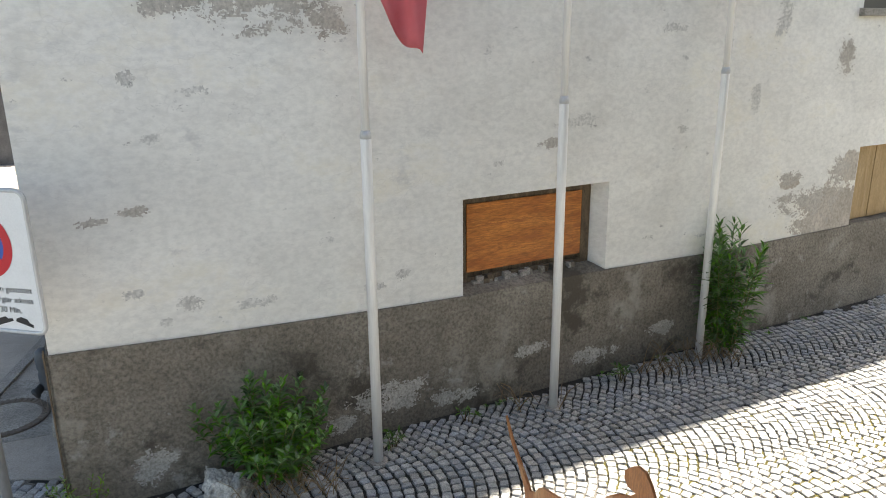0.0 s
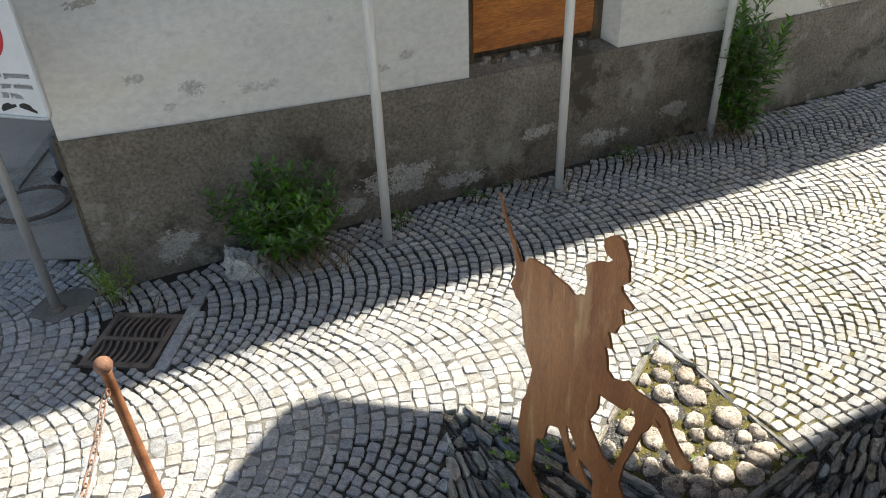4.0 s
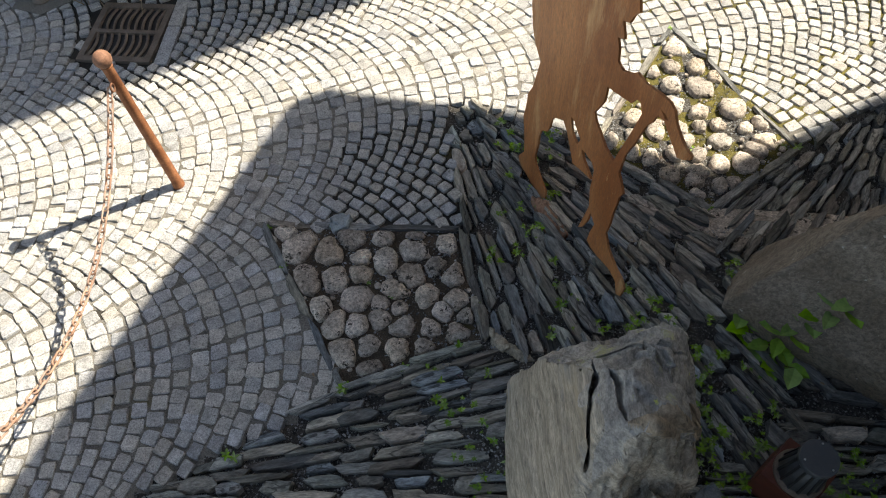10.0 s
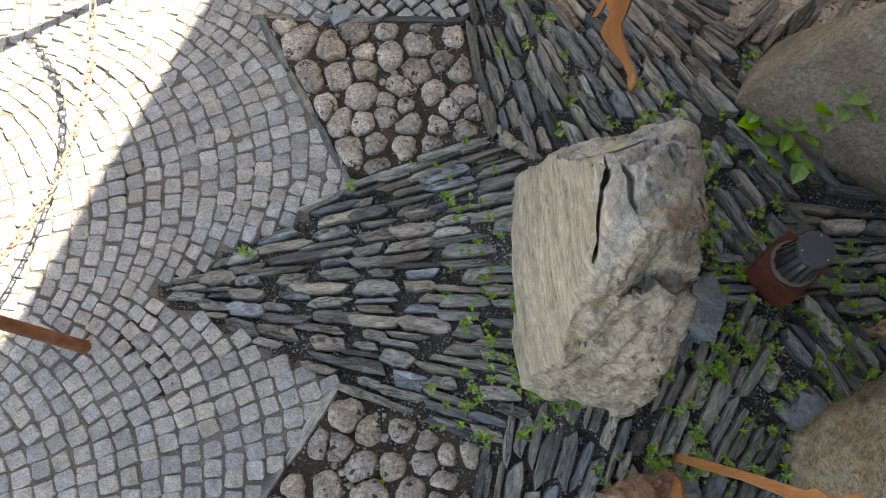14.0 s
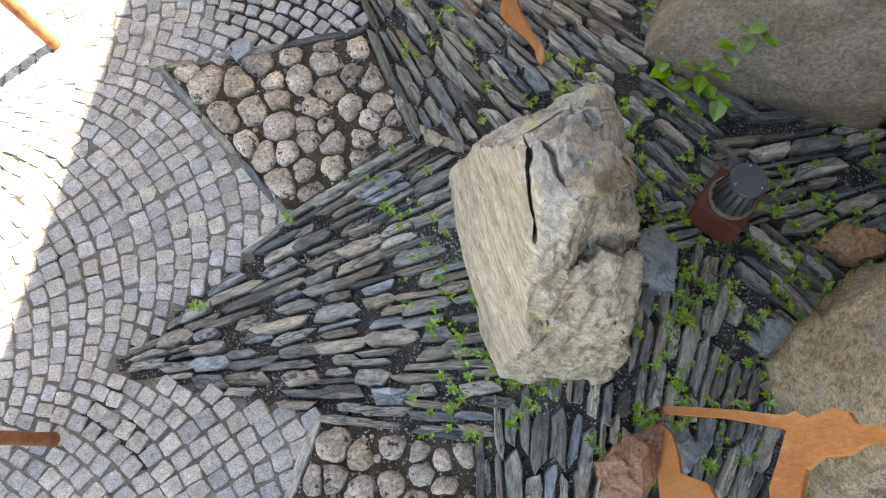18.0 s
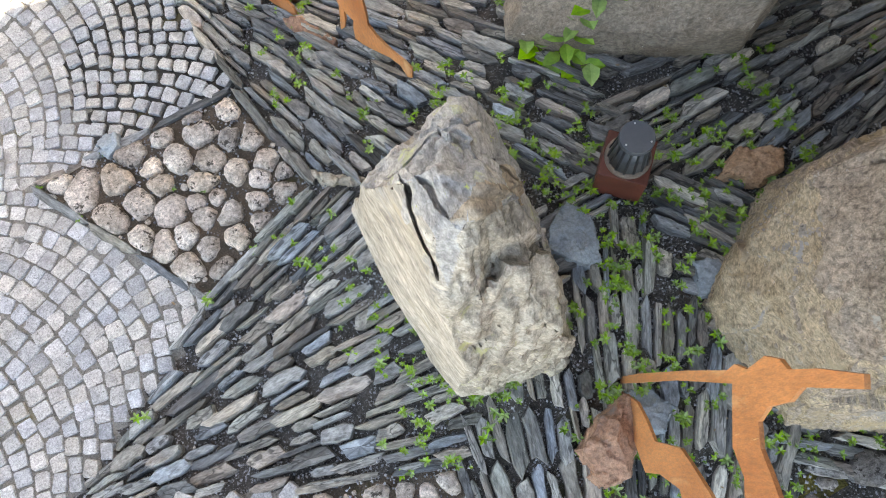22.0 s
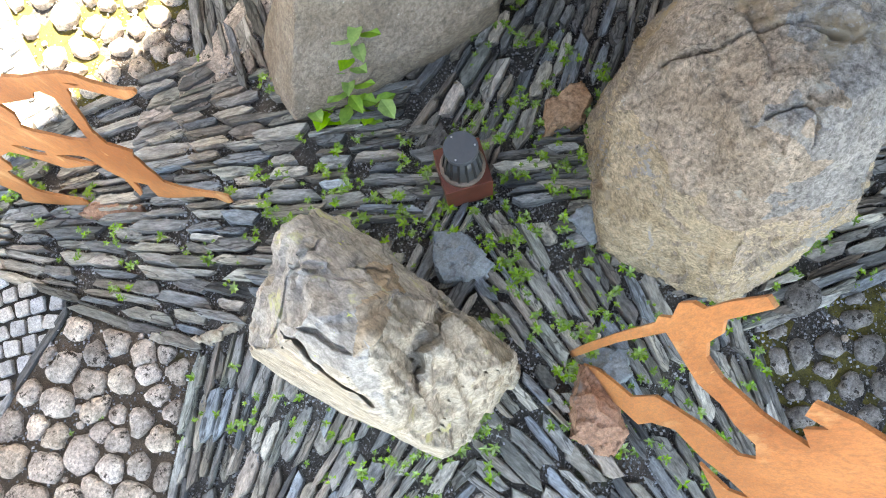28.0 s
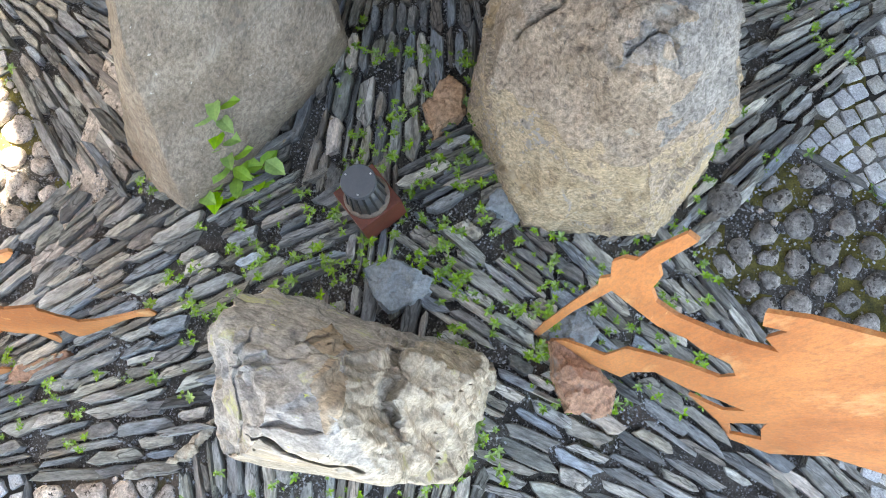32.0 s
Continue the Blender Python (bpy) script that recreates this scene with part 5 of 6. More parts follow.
def lettering(text, x, z, size, parent, mat):
    cu = bpy.data.curves.new("lettering", "FONT")
    cu.body, cu.size, cu.align_x, cu.extrude = text, size, "CENTER", 0.0006
    cu.materials.append(mat)
    ob = new("lettering", cu)
    ob.parent = parent
    ob.matrix_local = Matrix.Translation((x, -0.0545, z)) @ Matrix.Rotation(radians(90), 4, "X")
    me = bpy.data.meshes.new_from_object(ob.evaluated_get(bpy.context.evaluated_depsgraph_get()))
    out = new("lettering", me)
    out.parent, out.matrix_local = parent, ob.matrix_local
    bpy.data.objects.remove(ob)
    return out


lettering("Ein- und Ausladen gestattet", PX, PZ - 0.18, 0.052, panel, M_SIGN_BLACK)
lettering("Chargiar e s-chargiar admiss", PX, PZ - 0.245, 0.05, panel, M_SIGN_BLACK)
lettering("max. 30 Min.", PX + 0.06, PZ - 0.31, 0.052, panel, M_SIGN_BLACK)
bm = bmesh.new()
for cx, tip in ((PX + 0.06, 18), (PX + 0.2, -16)):
    one = bmesh.new()
    plate(one, [(-0.06, -0.012), (0.06, -0.012), (0.06, 0.006), (0.03, 0.01), (0.015, 0.028), (-0.03, 0.028), (-0.06, 0.008)], 0.0012)
    bmesh.ops.rotate(one, verts=one.verts, matrix=Matrix.Rotation(radians(-tip), 3, "Y"))
    bmesh.ops.translate(one, verts=one.verts, vec=(cx, -0.0545, PZ - 0.37))
    tmp = bpy.data.meshes.new("tmp")
    one.to_mesh(tmp)
    one.free()
    bm.from_mesh(tmp)
    bpy.data.meshes.remove(tmp)
part("tow_symbol", bm, M_SIGN_BLACK, panel, "small black tow-away symbol")

# ---- drain grate ----
grate = thing("drain_grate", "dark cast-iron street drain grate with curved slots", "drain", Matrix.Translation((-2.36, 3.81, 0)) @ Matrix.Rotation(radians(-3), 4, "Z"))
bm = bmesh.new()
GW, GH = 0.25, 0.285
for x0, x1, y0, y1 in ((-GW, GW, -GH, -GH + 0.045), (-GW, GW, GH - 0.045, GH), (-GW, -GW + 0.04, -GH + 0.045, GH - 0.045), (GW - 0.04, GW, -GH + 0.045, GH - 0.045), (-GW + 0.04, GW - 0.04, -0.016, 0.016)):
    box(bm, x0, x1, y0, y1, -0.05, 0.006)
part("frame", bm, M_IRON, grate, "rusty iron frame")
for row in (-1, 1):
    for i in range(9):
        x = -GW + 0.05 + i * 0.05
        path = [(x + 0.022 * math.sin(k / 6 * math.pi) * -row, row * (0.016 + k / 6 * (GH - 0.061)), -0.008) for k in range(7)]
        part("bar", tube(bmesh.new(), path, 0.0105, 6), M_IRON, grate)
# A black sheet just under the bars stands in for the unlit pit.
part("sump", box(bmesh.new(), -GW + 0.03, GW - 0.03, -GH + 0.03, GH - 0.03, -0.02, -0.014), M_SIGN_BLACK, grate)

# ---- hydrant and manhole beside the house ----
hydrant = thing("hydrant", "old beige iron hydrant post with a dark domed head", "hydrant", Matrix.Translation((-3.47, 5.5, 0)) @ Matrix.Diagonal((0.72, 0.72, 0.86, 1)))
part("foot", lathe(bmesh.new(), [(0.12, -0.03), (0.12, 0.1), (0.1, 0.12), (0.1, 0.17), (0.085, 0.2)], 24), M_CONCRETE, hydrant, "rounded stone foot", smooth=True)
part("post", box(bmesh.new(), 0.0, 0.085, -0.05, 0.03, 0.19, 1.02, 0.006), M_CONCRETE, hydrant, "beige square post")
bm = lathe(bmesh.new(), [(0.055, 0.5), (0.075, 0.53), (0.08, 0.66), (0.066, 0.7), (0.082, 0.73), (0.088, 0.84), (0.07, 0.9), (0.03, 0.93)], 24, (-0.085, -0.02, 0))
part("head", bm, M_CAP, hydrant, "dark grey domed head", smooth=True)
bm = lathe(bmesh.new(), [(0.04, 0.0), (0.045, 0.08), (0.058, 0.085), (0.058, 0.12), (0.03, 0.13)], 18)
bmesh.ops.rotate(bm, verts=bm.verts, matrix=Matrix.Rotation(radians(125), 3, "X"))
bmesh.ops.rotate(bm, verts=bm.verts, matrix=Matrix.Rotation(radians(-40), 3, "Z"))
bmesh.ops.translate(bm, verts=bm.verts, vec=(-0.11, -0.07, 0.55))
part("nozzle", bm, M_BLACK, hydrant, smooth=True)
part("cap_chain", tube(bmesh.new(), [(-0.14 + 0.1 * i / 8, -0.12, 0.46 - 0.16 * math.sin(math.pi * i / 8)) for i in range(9)], 0.006, 5), M_IRON, hydrant, smooth=True)
hole = thing("manhole_cover", "round manhole cover with a ribbed iron rim set in concrete", "manhole", Matrix.Translation((-4.12, 5.72, 0.012)))
part("cover", lathe(bmesh.new(), [(0.29, -0.01), (0.29, 0.006), (0.0, 0.008)], 40, cap=False), M_CONCRETE, hole)
part("rim", lathe(bmesh.new(), [(0.295, -0.01), (0.295, 0.012), (0.36, 0.012), (0.36, -0.01)], 40, cap=False), M_IRON, hole, "ribbed iron rim")
for i in range(40):
    bm = box(bmesh.new(), 0.3, 0.355, -0.012, 0.012, 0.011, 0.02, 0.003)
    bmesh.ops.rotate(bm, verts=bm.verts, matrix=Matrix.Rotation(2 * math.pi * i / 40, 3, "Z"))
    part("rib", bm, M_IRON, hole)
pipe = thing("corner_strip", "weathered timber strip up the corner of the house", "trim", M_WALL, kind="structure")
part("strip", box(bmesh.new(), -0.036, -0.024, -0.02, 0.04, 0.0, 1.25, 0.003), M_OLDWOOD, pipe)

# ---- plants ----
def leaf(bm, base, direction, length, width, droop=0.25, fold=0.18):
    """One pointed leaf of six faces, bent along its length."""
    d = Vector(direction).normalized()
    side = d.cross(Vector((0, 0, 1)))
    side = side.normalized() if side.length > 1e-3 else Vector((1, 0, 0))
    up = side.cross(d).normalized()
    base = Vector(base)
    mid = []
    rim_l, rim_r = [], []
    for k, w in ((0.0, 0.1), (0.35, 0.9), (0.7, 0.75), (1.0, 0.03)):
        c = base + d * length * k - Vector((0, 0, droop * length * k * k))
        mid.append(bm.verts.new(c))
        rim_l.append(bm.verts.new(c + side * width / 2 * w + up * fold * width * w))
        rim_r.append(bm.verts.new(c - side * width / 2 * w + up * fold * width * w))
    for k in range(3):
        bm.faces.new((mid[k], mid[k + 1], rim_l[k + 1], rim_l[k]))
        bm.faces.new((mid[k + 1], mid[k], rim_r[k], rim_r[k + 1]))


def leafy_stems(name, label, at, stems, mat, seed, spread, height, length, width, step=0.035, lean=0.35, wall_side=None, bare=0.0):
    rnd = random.Random(seed)
    ob = thing(name, label, "plant", Matrix.Translation(at))
    stem_bm, leaf_bm = bmesh.new(), bmesh.new()
    for s in range(stems):
        a = rnd.uniform(0, 2 * math.pi)
        r = spread * math.sqrt(rnd.random())
        h = height * rnd.uniform(0.55, 1.0) * (1 - 0.35 * r / max(spread, 1e-6))
        foot = Vector((math.cos(a) * r * 0.35, math.sin(a) * r * 0.35, 0))
        top = Vector((math.cos(a) * r, math.sin(a) * r, h)) + Vector((rnd.uniform(-1, 1), rnd.uniform(-1, 1), 0)) * lean * 0.1
        if wall_side is not None and top.dot(wall_side) > 0.18:
            top -= wall_side * (top.dot(wall_side) - 0.18)
        n = max(4, int(h / step))
        path = [foot.lerp(top, k / n) + Vector((0, 0, 0.04 * math.sin(math.pi * k / n))) for k in range(n + 1)]
        tube(stem_bm, path, 0.0045, 5, taper=0.35)
        spin = rnd.uniform(0, 6.28)
        for k in range(2, n + 1):
            t = k / n
            if t < bare:
                continue
            for q in range(2):
                spin += 2.4
                el = 0.25 + 0.9 * t ** 3
                d = Vector((math.cos(spin) * math.cos(el), math.sin(spin) * math.cos(el), math.sin(el)))
                size = length * (0.6 + 0.5 * math.sin(math.pi * min(1, t * 0.9))) * rnd.uniform(0.75, 1.15)
                leaf(leaf_bm, path[k], d, size, width * rnd.uniform(0.8, 1.15), rnd.uniform(0.15, 0.5))
    tagged(part("stem", stem_bm, M_STEM, ob, smooth=True), "thin reddish stems", kind="stuff")
    tagged(part("leaves", leaf_bm, mat, ob), kind="stuff")
    return ob


wall_in = Vector((-math.sin(WALL_TURN), math.cos(WALL_TURN), 0))
leafy_stems("bush", "dense dark green leafy weed bush against the wall foot", (-1.56, 4.93, -0.01), 74, M_LEAF_DARK, 3, 0.58, 0.95, 0.125, 0.033, wall_side=wall_in, bare=0.24)
leafy_stems("bush", "low bright green weed beside the pale stone", (-1.3, 4.8, -0.01), 7, M_LEAF, 4, 0.16, 0.42, 0.12, 0.026)
leafy_stems("willowherb", "tall upright green weed with narrow leaves at the wall", (2.72, 7.22, -0.01), 24, M_LEAF_DARK, 6, 0.36, 1.95, 0.21, 0.036, step=0.045, wall_side=wall_in)
leafy_stems("weed_clump", "small bright green weeds at the wall foot", (1.5, 6.5, -0.01), 6, M_LEAF, 7, 0.14, 0.22, 0.09, 0.025)
leafy_stems("weed_clump", "straggling yellow-green weeds at the house corner", (-2.66, 4.26, -0.01), 16, M_LEAF_YOUNG, 8, 0.26, 0.5, 0.06, 0.014)
leafy_stems("weed_clump", "small weeds at the foot of the flag pole", (-0.62, 5.3, -0.01), 5, M_LEAF, 9, 0.1, 0.2, 0.09, 0.022)
leafy_stems("weed_clump", "small weeds at the wall foot between the poles", (0.0, 5.72, -0.01), 5, M_LEAF, 10, 0.12, 0.18, 0.07, 0.02)


def rosette(bm, x, y, z, size, rnd, leaves=6):
    spin = rnd.uniform(0, 6.28)
    for k in range(leaves):
        spin += 6.28 / leaves + rnd.uniform(-0.3, 0.3)
        el = rnd.uniform(0.25, 0.8)
        d = Vector((math.cos(spin) * math.cos(el), math.sin(spin) * math.cos(el), math.sin(el)))
        leaf(bm, (x, y, z), d, size * rnd.uniform(0.7, 1.2), size * 0.42, 0.3)


# broad-leaved seedling at the foot of the grey boulder
rnd = random.Random(21)
sapling = thing("seedling", "fresh green broad-leaved seedling at the foot of the grey boulder", "plant", Matrix.Translation((1.27, 1.47, 0.13)))
stem_bm, leaf_bm = bmesh.new(), bmesh.new()
for path, count in (([(0, 0, 0), (0.06, 0.02, 0.12), (0.12, 0.03, 0.26), (0.2, 0.02, 0.4), (0.27, 0.02, 0.5)], 27), ([(0, 0, 0), (0.0, 0.05, 0.06), (-0.02, 0.12, 0.1), (-0.05, 0.18, 0.12)], 9), ([(0, 0, 0), (0.06, -0.05, 0.06), (0.14, -0.09, 0.1)], 8)):
    tube(stem_bm, path, 0.005, 6, taper=0.5)
    for k in range(count):
        t = (k + 2) / (count + 1) * (len(path) - 1)
        i = min(len(path) - 2, int(t))
        p = Vector(path[i]).lerp(Vector(path[i + 1]), t - i)
        a = k * 2.4
        leaf(leaf_bm, p, (math.cos(a), math.sin(a), 0.25), rnd.uniform(0.085, 0.125), rnd.uniform(0.064, 0.09), 0.15)
part("stem", stem_bm, M_STEM, sapling, smooth=True)
tagged(part("leaves", leaf_bm, M_SEEDLING, sapling), kind="stuff")

# weeds between the slates
rnd = random.Random(31)
bm = bmesh.new()
for i in range(2900):
    a, r = rnd.uniform(0, 360), 2.4 * math.sqrt(rnd.random())
    x, y = polar(a, r)
    where = noise.noise(Vector((x * 1.6, y * 1.6, 4.0)))
    near = 1 - smoothstep(0.4, 2.0, r)
    south = smoothstep(1.2, 0.2, y) * smoothstep(0.2, 0.8, x) * 0.4
    west = 0.4 * (1 - smoothstep(0.25, 0.8, math.hypot(x - 0.05, y - 0.75)))
    if where + near * 0.5 + south + west < 0.42 + 0.22 * smoothstep(1.6, 2.2, x) + rnd.uniform(-0.2, 0.2) or not any(inside((x, y), p) for p in ARM_POLYS):
        continue
    for q in range(rnd.randint(1, 4)):
        rosette(bm, x + rnd.uniform(-0.035, 0.035), y + rnd.uniform(-0.035, 0.035), mound(x, y) + rnd.uniform(-0.005, 0.03), rnd.choice((0.012, 0.016, 0.021, 0.026, 0.034)), rnd, rnd.randint(5, 8))
for i in range(60):
    w = rnd.choice(WEDGE_POLYS)
    t = rnd.random()
    (x0, y0), (x1, y1) = w[rnd.choice((0, 1, 3))], w[rnd.choice((1, 2, 3))]
    x, y = x0 + (x1 - x0) * t, y0 + (y1 - y0) * t
    rosette(bm, x, y, mound(x, y), rnd.uniform(0.02, 0.045), rnd, 5)
solid("weeds", bm, M_LEAF_YOUNG, "small yellow-green weeds growing between the slates", "weeds", kind="stuff")

rnd = random.Random(41)
bm = bmesh.new()
for i in range(150):
    s = rnd.uniform(1.4, 8.0)
    f = rnd.uniform(0.02, 0.22)
    x, y = WALL_AT[0] + s * math.cos(WALL_TURN) + f * math.sin(WALL_TURN), WALL_AT[1] + s * math.sin(WALL_TURN) - f * math.cos(WALL_TURN)
    if noise.noise(Vector((s * 1.3, 2.0, 0))) < 0.02:
        continue
    if rnd.random() < 0.5:
        rosette(bm, x, y, 0.0, rnd.uniform(0.025, 0.07), rnd, 6)
solid("wall_weeds", bm, M_LEAF, "small green weeds along the foot of the wall", "weeds", kind="stuff")
bm = bmesh.new()
for cx, cy, k in ((2.5, 7.0, 60), (-1.25, 4.75, 44), (1.9, 6.72, 34), (-1.55, 4.55, 24), (-2.5, 4.1, 8), (0.6, 6.0, 20)):
    for i in range(k):
        p = Vector((cx + rnd.uniform(-0.3, 0.3), cy + rnd.uniform(-0.12, 0.12), 0.0))
        a = rnd.uniform(0, 6.28)
        h = rnd.uniform(0.03, 0.3)
        q = p + Vector((math.cos(a) * 0.2, math.sin(a) * 0.12, h))
        tube(bm, [p, p.lerp(q, 0.5) + Vector((0, 0, 0.06)), q], 0.0038, 4, taper=0.5)
solid("dry_stalks", bm, M_DRY, "dry brown stalks along the foot of the wall", "weeds", kind="stuff")

# leaf litter
rnd = random.Random(51)
bm = bmesh.new()
for i in range(420):
    x, y = rnd.uniform(-3.4, 4.5), rnd.uniform(-1.5, 4.6)
    s, f = along_wall(x, y)
    if f < 0.05 or (noise.noise(Vector((x * 0.9, y * 0.9, 8))) < 0.05 and f > 0.5):
        continue
    a, size = rnd.uniform(0, 6.28), rnd.choice((0.006, 0.008, 0.01, 0.014, 0.024))
    leaf(bm, (x, y, mound(x, y) + 0.012), (math.cos(a), math.sin(a), rnd.uniform(-0.05, 0.25)), size, size * 0.5, 0.1)
solid("leaf_litter", bm, M_DRY, "scattered dry brown leaf scraps on the paving", "leaves", kind="stuff")

# ---- pieces: lozenge edging, cobbles, slates, setts ----
def slab_mesh(name, seed, length, thick, height, mat):
    """An upright slate: long flanks that draw in towards slanting broken ends, a stepped top with sharp arrises."""
    rnd = random.Random(seed)
    u = rnd.uniform
    t = 0.5 * thick
    h = length / 2
    ends = []
    for k in (-1, 1):
        lean, short = rnd.choice((-1, 1)), u(0.1, 1.05) * thick
        ends.append([(k * (h - (short if lean < 0 else 0)), -t * u(0.35, 0.9)), (k * (h - (short if lean > 0 else 0)), t * u(0.35, 0.9))])
    low_side = [(h * (k + u(-0.1, 0.1)), -t * u(0.76, 1.14)) for k in (-0.6, -0.2, 0.2, 0.6)]
    high_side = [(h * (k + u(-0.1, 0.1)), t * u(0.76, 1.14)) for k in (0.6, 0.2, -0.2, -0.6)]
    ring = [ends[0][0], *low_side, ends[1][0], ends[1][1], *high_side, ends[0][1]]
    tilt, skew = u(-0.06, 0.06), u(-0.35, 0.35)
    n = 12
    step = u(-0.008, 0.008)
    bm = bmesh.new()
    low = [bm.verts.new((x, y * 1.02, -height)) for x, y in ring]
    mid = [bm.verts.new((x, y, -0.011 + x * tilt + y * skew + u(-0.003, 0.002))) for x, y in ring]
    top = [bm.verts.new((x * 0.97, y * 0.84, x * tilt + y * skew + (step if x > 0 else -step) * 0.5 + u(-0.002, 0.002))) for x, y in ring]
    for p, q in ((low, mid), (mid, top)):
        for i in range(n):
            bm.faces.new((p[i], p[(i + 1) % n], q[(i + 1) % n], q[i]))
    for f in ((0, 1, 10, 11), (1, 2, 9, 10), (2, 3, 8, 9), (3, 4, 7, 8), (4, 5, 6, 7)):
        bm.faces.new([top[i] for i in f])
    me = mesh_of(name, bm, mat)
    shift = Vector((seed * 1.7, seed * 3.3, seed * 0.9))
    own = me.attributes.new("own", "FLOAT_VECTOR", "POINT")
    for v in me.vertices:
        own.data[v.index].vector = v.co + shift
    return me


def joined(name, items, mat, parent, label):
    """Many pieces as one mesh: items are (vertices, faces, matrix)."""
    verts, faces, base = [], [], 0
    for v, f, m in items:
        w = np.c_[v, np.ones(len(v))] @ np.array(m).T
        verts.append(w[:, :3])
        faces += [tuple(i + base for i in q) for q in f]
        base += len(v)
    me = bpy.data.meshes.new(name)
    me.from_pydata(np.concatenate(verts).tolist(), [], faces)
    me.materials.append(mat)
    ob = new(name, me)
    ob.parent = parent
    return tagged(ob, label, kind="stuff")


def arrays(me):
    return np.array([v.co for v in me.vertices]), [tuple(p.vertices) for p in me.polygons]


def lay(name, variants, places, centre, mat_joined, parent, label, most=300):
    """Lays pieces: the nearest to a middle as objects of their own, the rest as one mesh."""
    places = sorted(places, key=lambda q: (q[1].translation.xy - Vector(centre)).length)
    for i, m in places[:most]:
        o = new(name, variants[i])
        o.parent = parent
        o.matrix_local = m
    if places[most:]:
        shape = [arrays(v) for v in variants]
        joined(name + "_field", [(*shape[i], m) for i, m in places[most:]], mat_joined, parent, label)


ROCK_FEET = [[(0.14, 1.26), (0.2, 0.4), (0.64, 0.32), (0.8, 1.16)], [(1.3, 1.7), (2.05, 1.3), (2.6, 1.55), (2.1, 2.1), (1.5, 1.9)], [(1.4, 0.2), (1.33, -0.33), (1.9, -0.6), (2.5, -0.3), (2.3, 0.5), (1.8, 0.5)]]
BOX_FOOT = [(1.25, 0.74), (1.38, 0.87), (1.25, 1.0), (1.12, 0.87)]

# slates, arm by arm
SLATES = [slab_mesh("slate", i, 0.24, 0.05, 0.1, M_SLATE) for i in range(40)]
rnd = random.Random(6)
for i, a in enumerate(ARMS):
    bed = thing("slate_arm", "arm of the star, dark slates set on edge in black soil", "paving", group="arms of the slate star", kind="structure")
    far = Vector(polar(a, 3.15))
    back = radians(a + 180)
    d = 0.36
    while d < 3.1:
        band = rnd.uniform(0.19, 0.25) if d > 0.8 else rnd.uniform(0.13, 0.17)
        half = 0.62
        t = back - half
        wave, lift = rnd.uniform(0, 6.28), rnd.uniform(0.5, 1.1)
        while t < back + half:
            wide = rnd.choice((0.024, 0.03, 0.036, 0.041, 0.046, 0.051, 0.058, 0.068))
            spread = (wide + rnd.uniform(0.004, 0.018)) / (d + band / 2)
            t += spread
            dist = d + band / 2 + (0.012 if d < 0.8 else 0.035) * math.sin((t - back) * 40 * lift + wave) + rnd.uniform(-0.035, 0.035) * (0.4 if d < 0.8 else 1)
            turn = t - spread / 2
            x, y = far.x + math.cos(turn) * dist, far.y + math.sin(turn) * dist
            near_hub = inside((x, y), ARM_POLYS[1]) and math.hypot(x - HUB[0], y - HUB[1]) < 1.1
            first = math.atan2(y - HUB[1], x - HUB[0]) < radians(62)
            mine = (near_hub and i == (0 if first else 2)) or (inside((x, y), ARM_POLYS[i]) and not near_hub)
            if not mine or any(inside((x, y), f) for f in ROCK_FEET) or inside((x, y), BOX_FOOT):
                continue
            if rnd.random() < 0.015:
                continue
            long = band * rnd.choice((0.62, 0.8, 0.9, 1.0, 1.1, 1.2, 1.3))
            o = new("slate", SLATES[rnd.randrange(len(SLATES))])
            o.parent = bed
            m = Matrix.Translation((x, y, mound(x, y) + rnd.uniform(-0.018, 0.018))) @ Matrix.Rotation(turn + rnd.uniform(-0.07, 0.07) + (math.pi if rnd.random() < 0.5 else 0), 4, "Z")
            o.matrix_local = m @ Matrix.Rotation(rnd.uniform(-0.13, 0.13), 4, "X") @ Matrix.Rotation(rnd.uniform(-0.06, 0.06), 4, "Y") @ Matrix.Diagonal((long / 0.24, wide / 0.05, 1, 1))
        d += band * 0.97

# grit in the gaps
rnd = random.Random(61)
verts, faces = [], []
for i in range(76000):
    x, y = polar(rnd.uniform(0, 360), 2.75 * rnd.random() ** 0.6)
    lozenge = any(inside((x, y), w) for w in WEDGE_POLYS)
    if noise.noise(Vector((x * 2.3, y * 2.3, 7))) + rnd.uniform(-0.3, 0.3) < (-0.12 if lozenge else -0.15):
        continue
    if not lozenge and not any(inside((x, y), w) for w in ARM_POLYS):
        continue
    r = rnd.choice((0.0025, 0.003, 0.0035, 0.0045, 0.006, 0.0075))
    z = mound(x, y) - (0.005 if lozenge else 0.038) + r * 0.5 + rnd.uniform(0, 0.006)
    base = len(verts)
    for dx, dy, dz in ((1, 0, 0), (-1, 0, 0), (0, 1, 0), (0, -1, 0), (0, 0, 1), (0, 0, -1)):
        verts.append((x + (dx + rnd.uniform(-0.3, 0.3)) * r, y + (dy + rnd.uniform(-0.3, 0.3)) * r, z + (dz * 0.8 + rnd.uniform(-0.2, 0.2)) * r))
    faces += [tuple(base + q for q in f) for f in ((0, 2, 4), (2, 1, 4), (1, 3, 4), (3, 0, 4), (2, 0, 5), (1, 2, 5), (3, 1, 5), (0, 3, 5))]
me = bpy.data.meshes.new("grit")
me.from_pydata(verts, [], faces)
me.materials.append(M_GRIT)
tagged(new("grit", me), "pale grit lying in the gaps between the slates", "gravel", kind="stuff")

EDGE = [slab_mesh("edging", 100 + i, 0.4, 0.042, 0.08, M_SLATE) for i in range(6)]


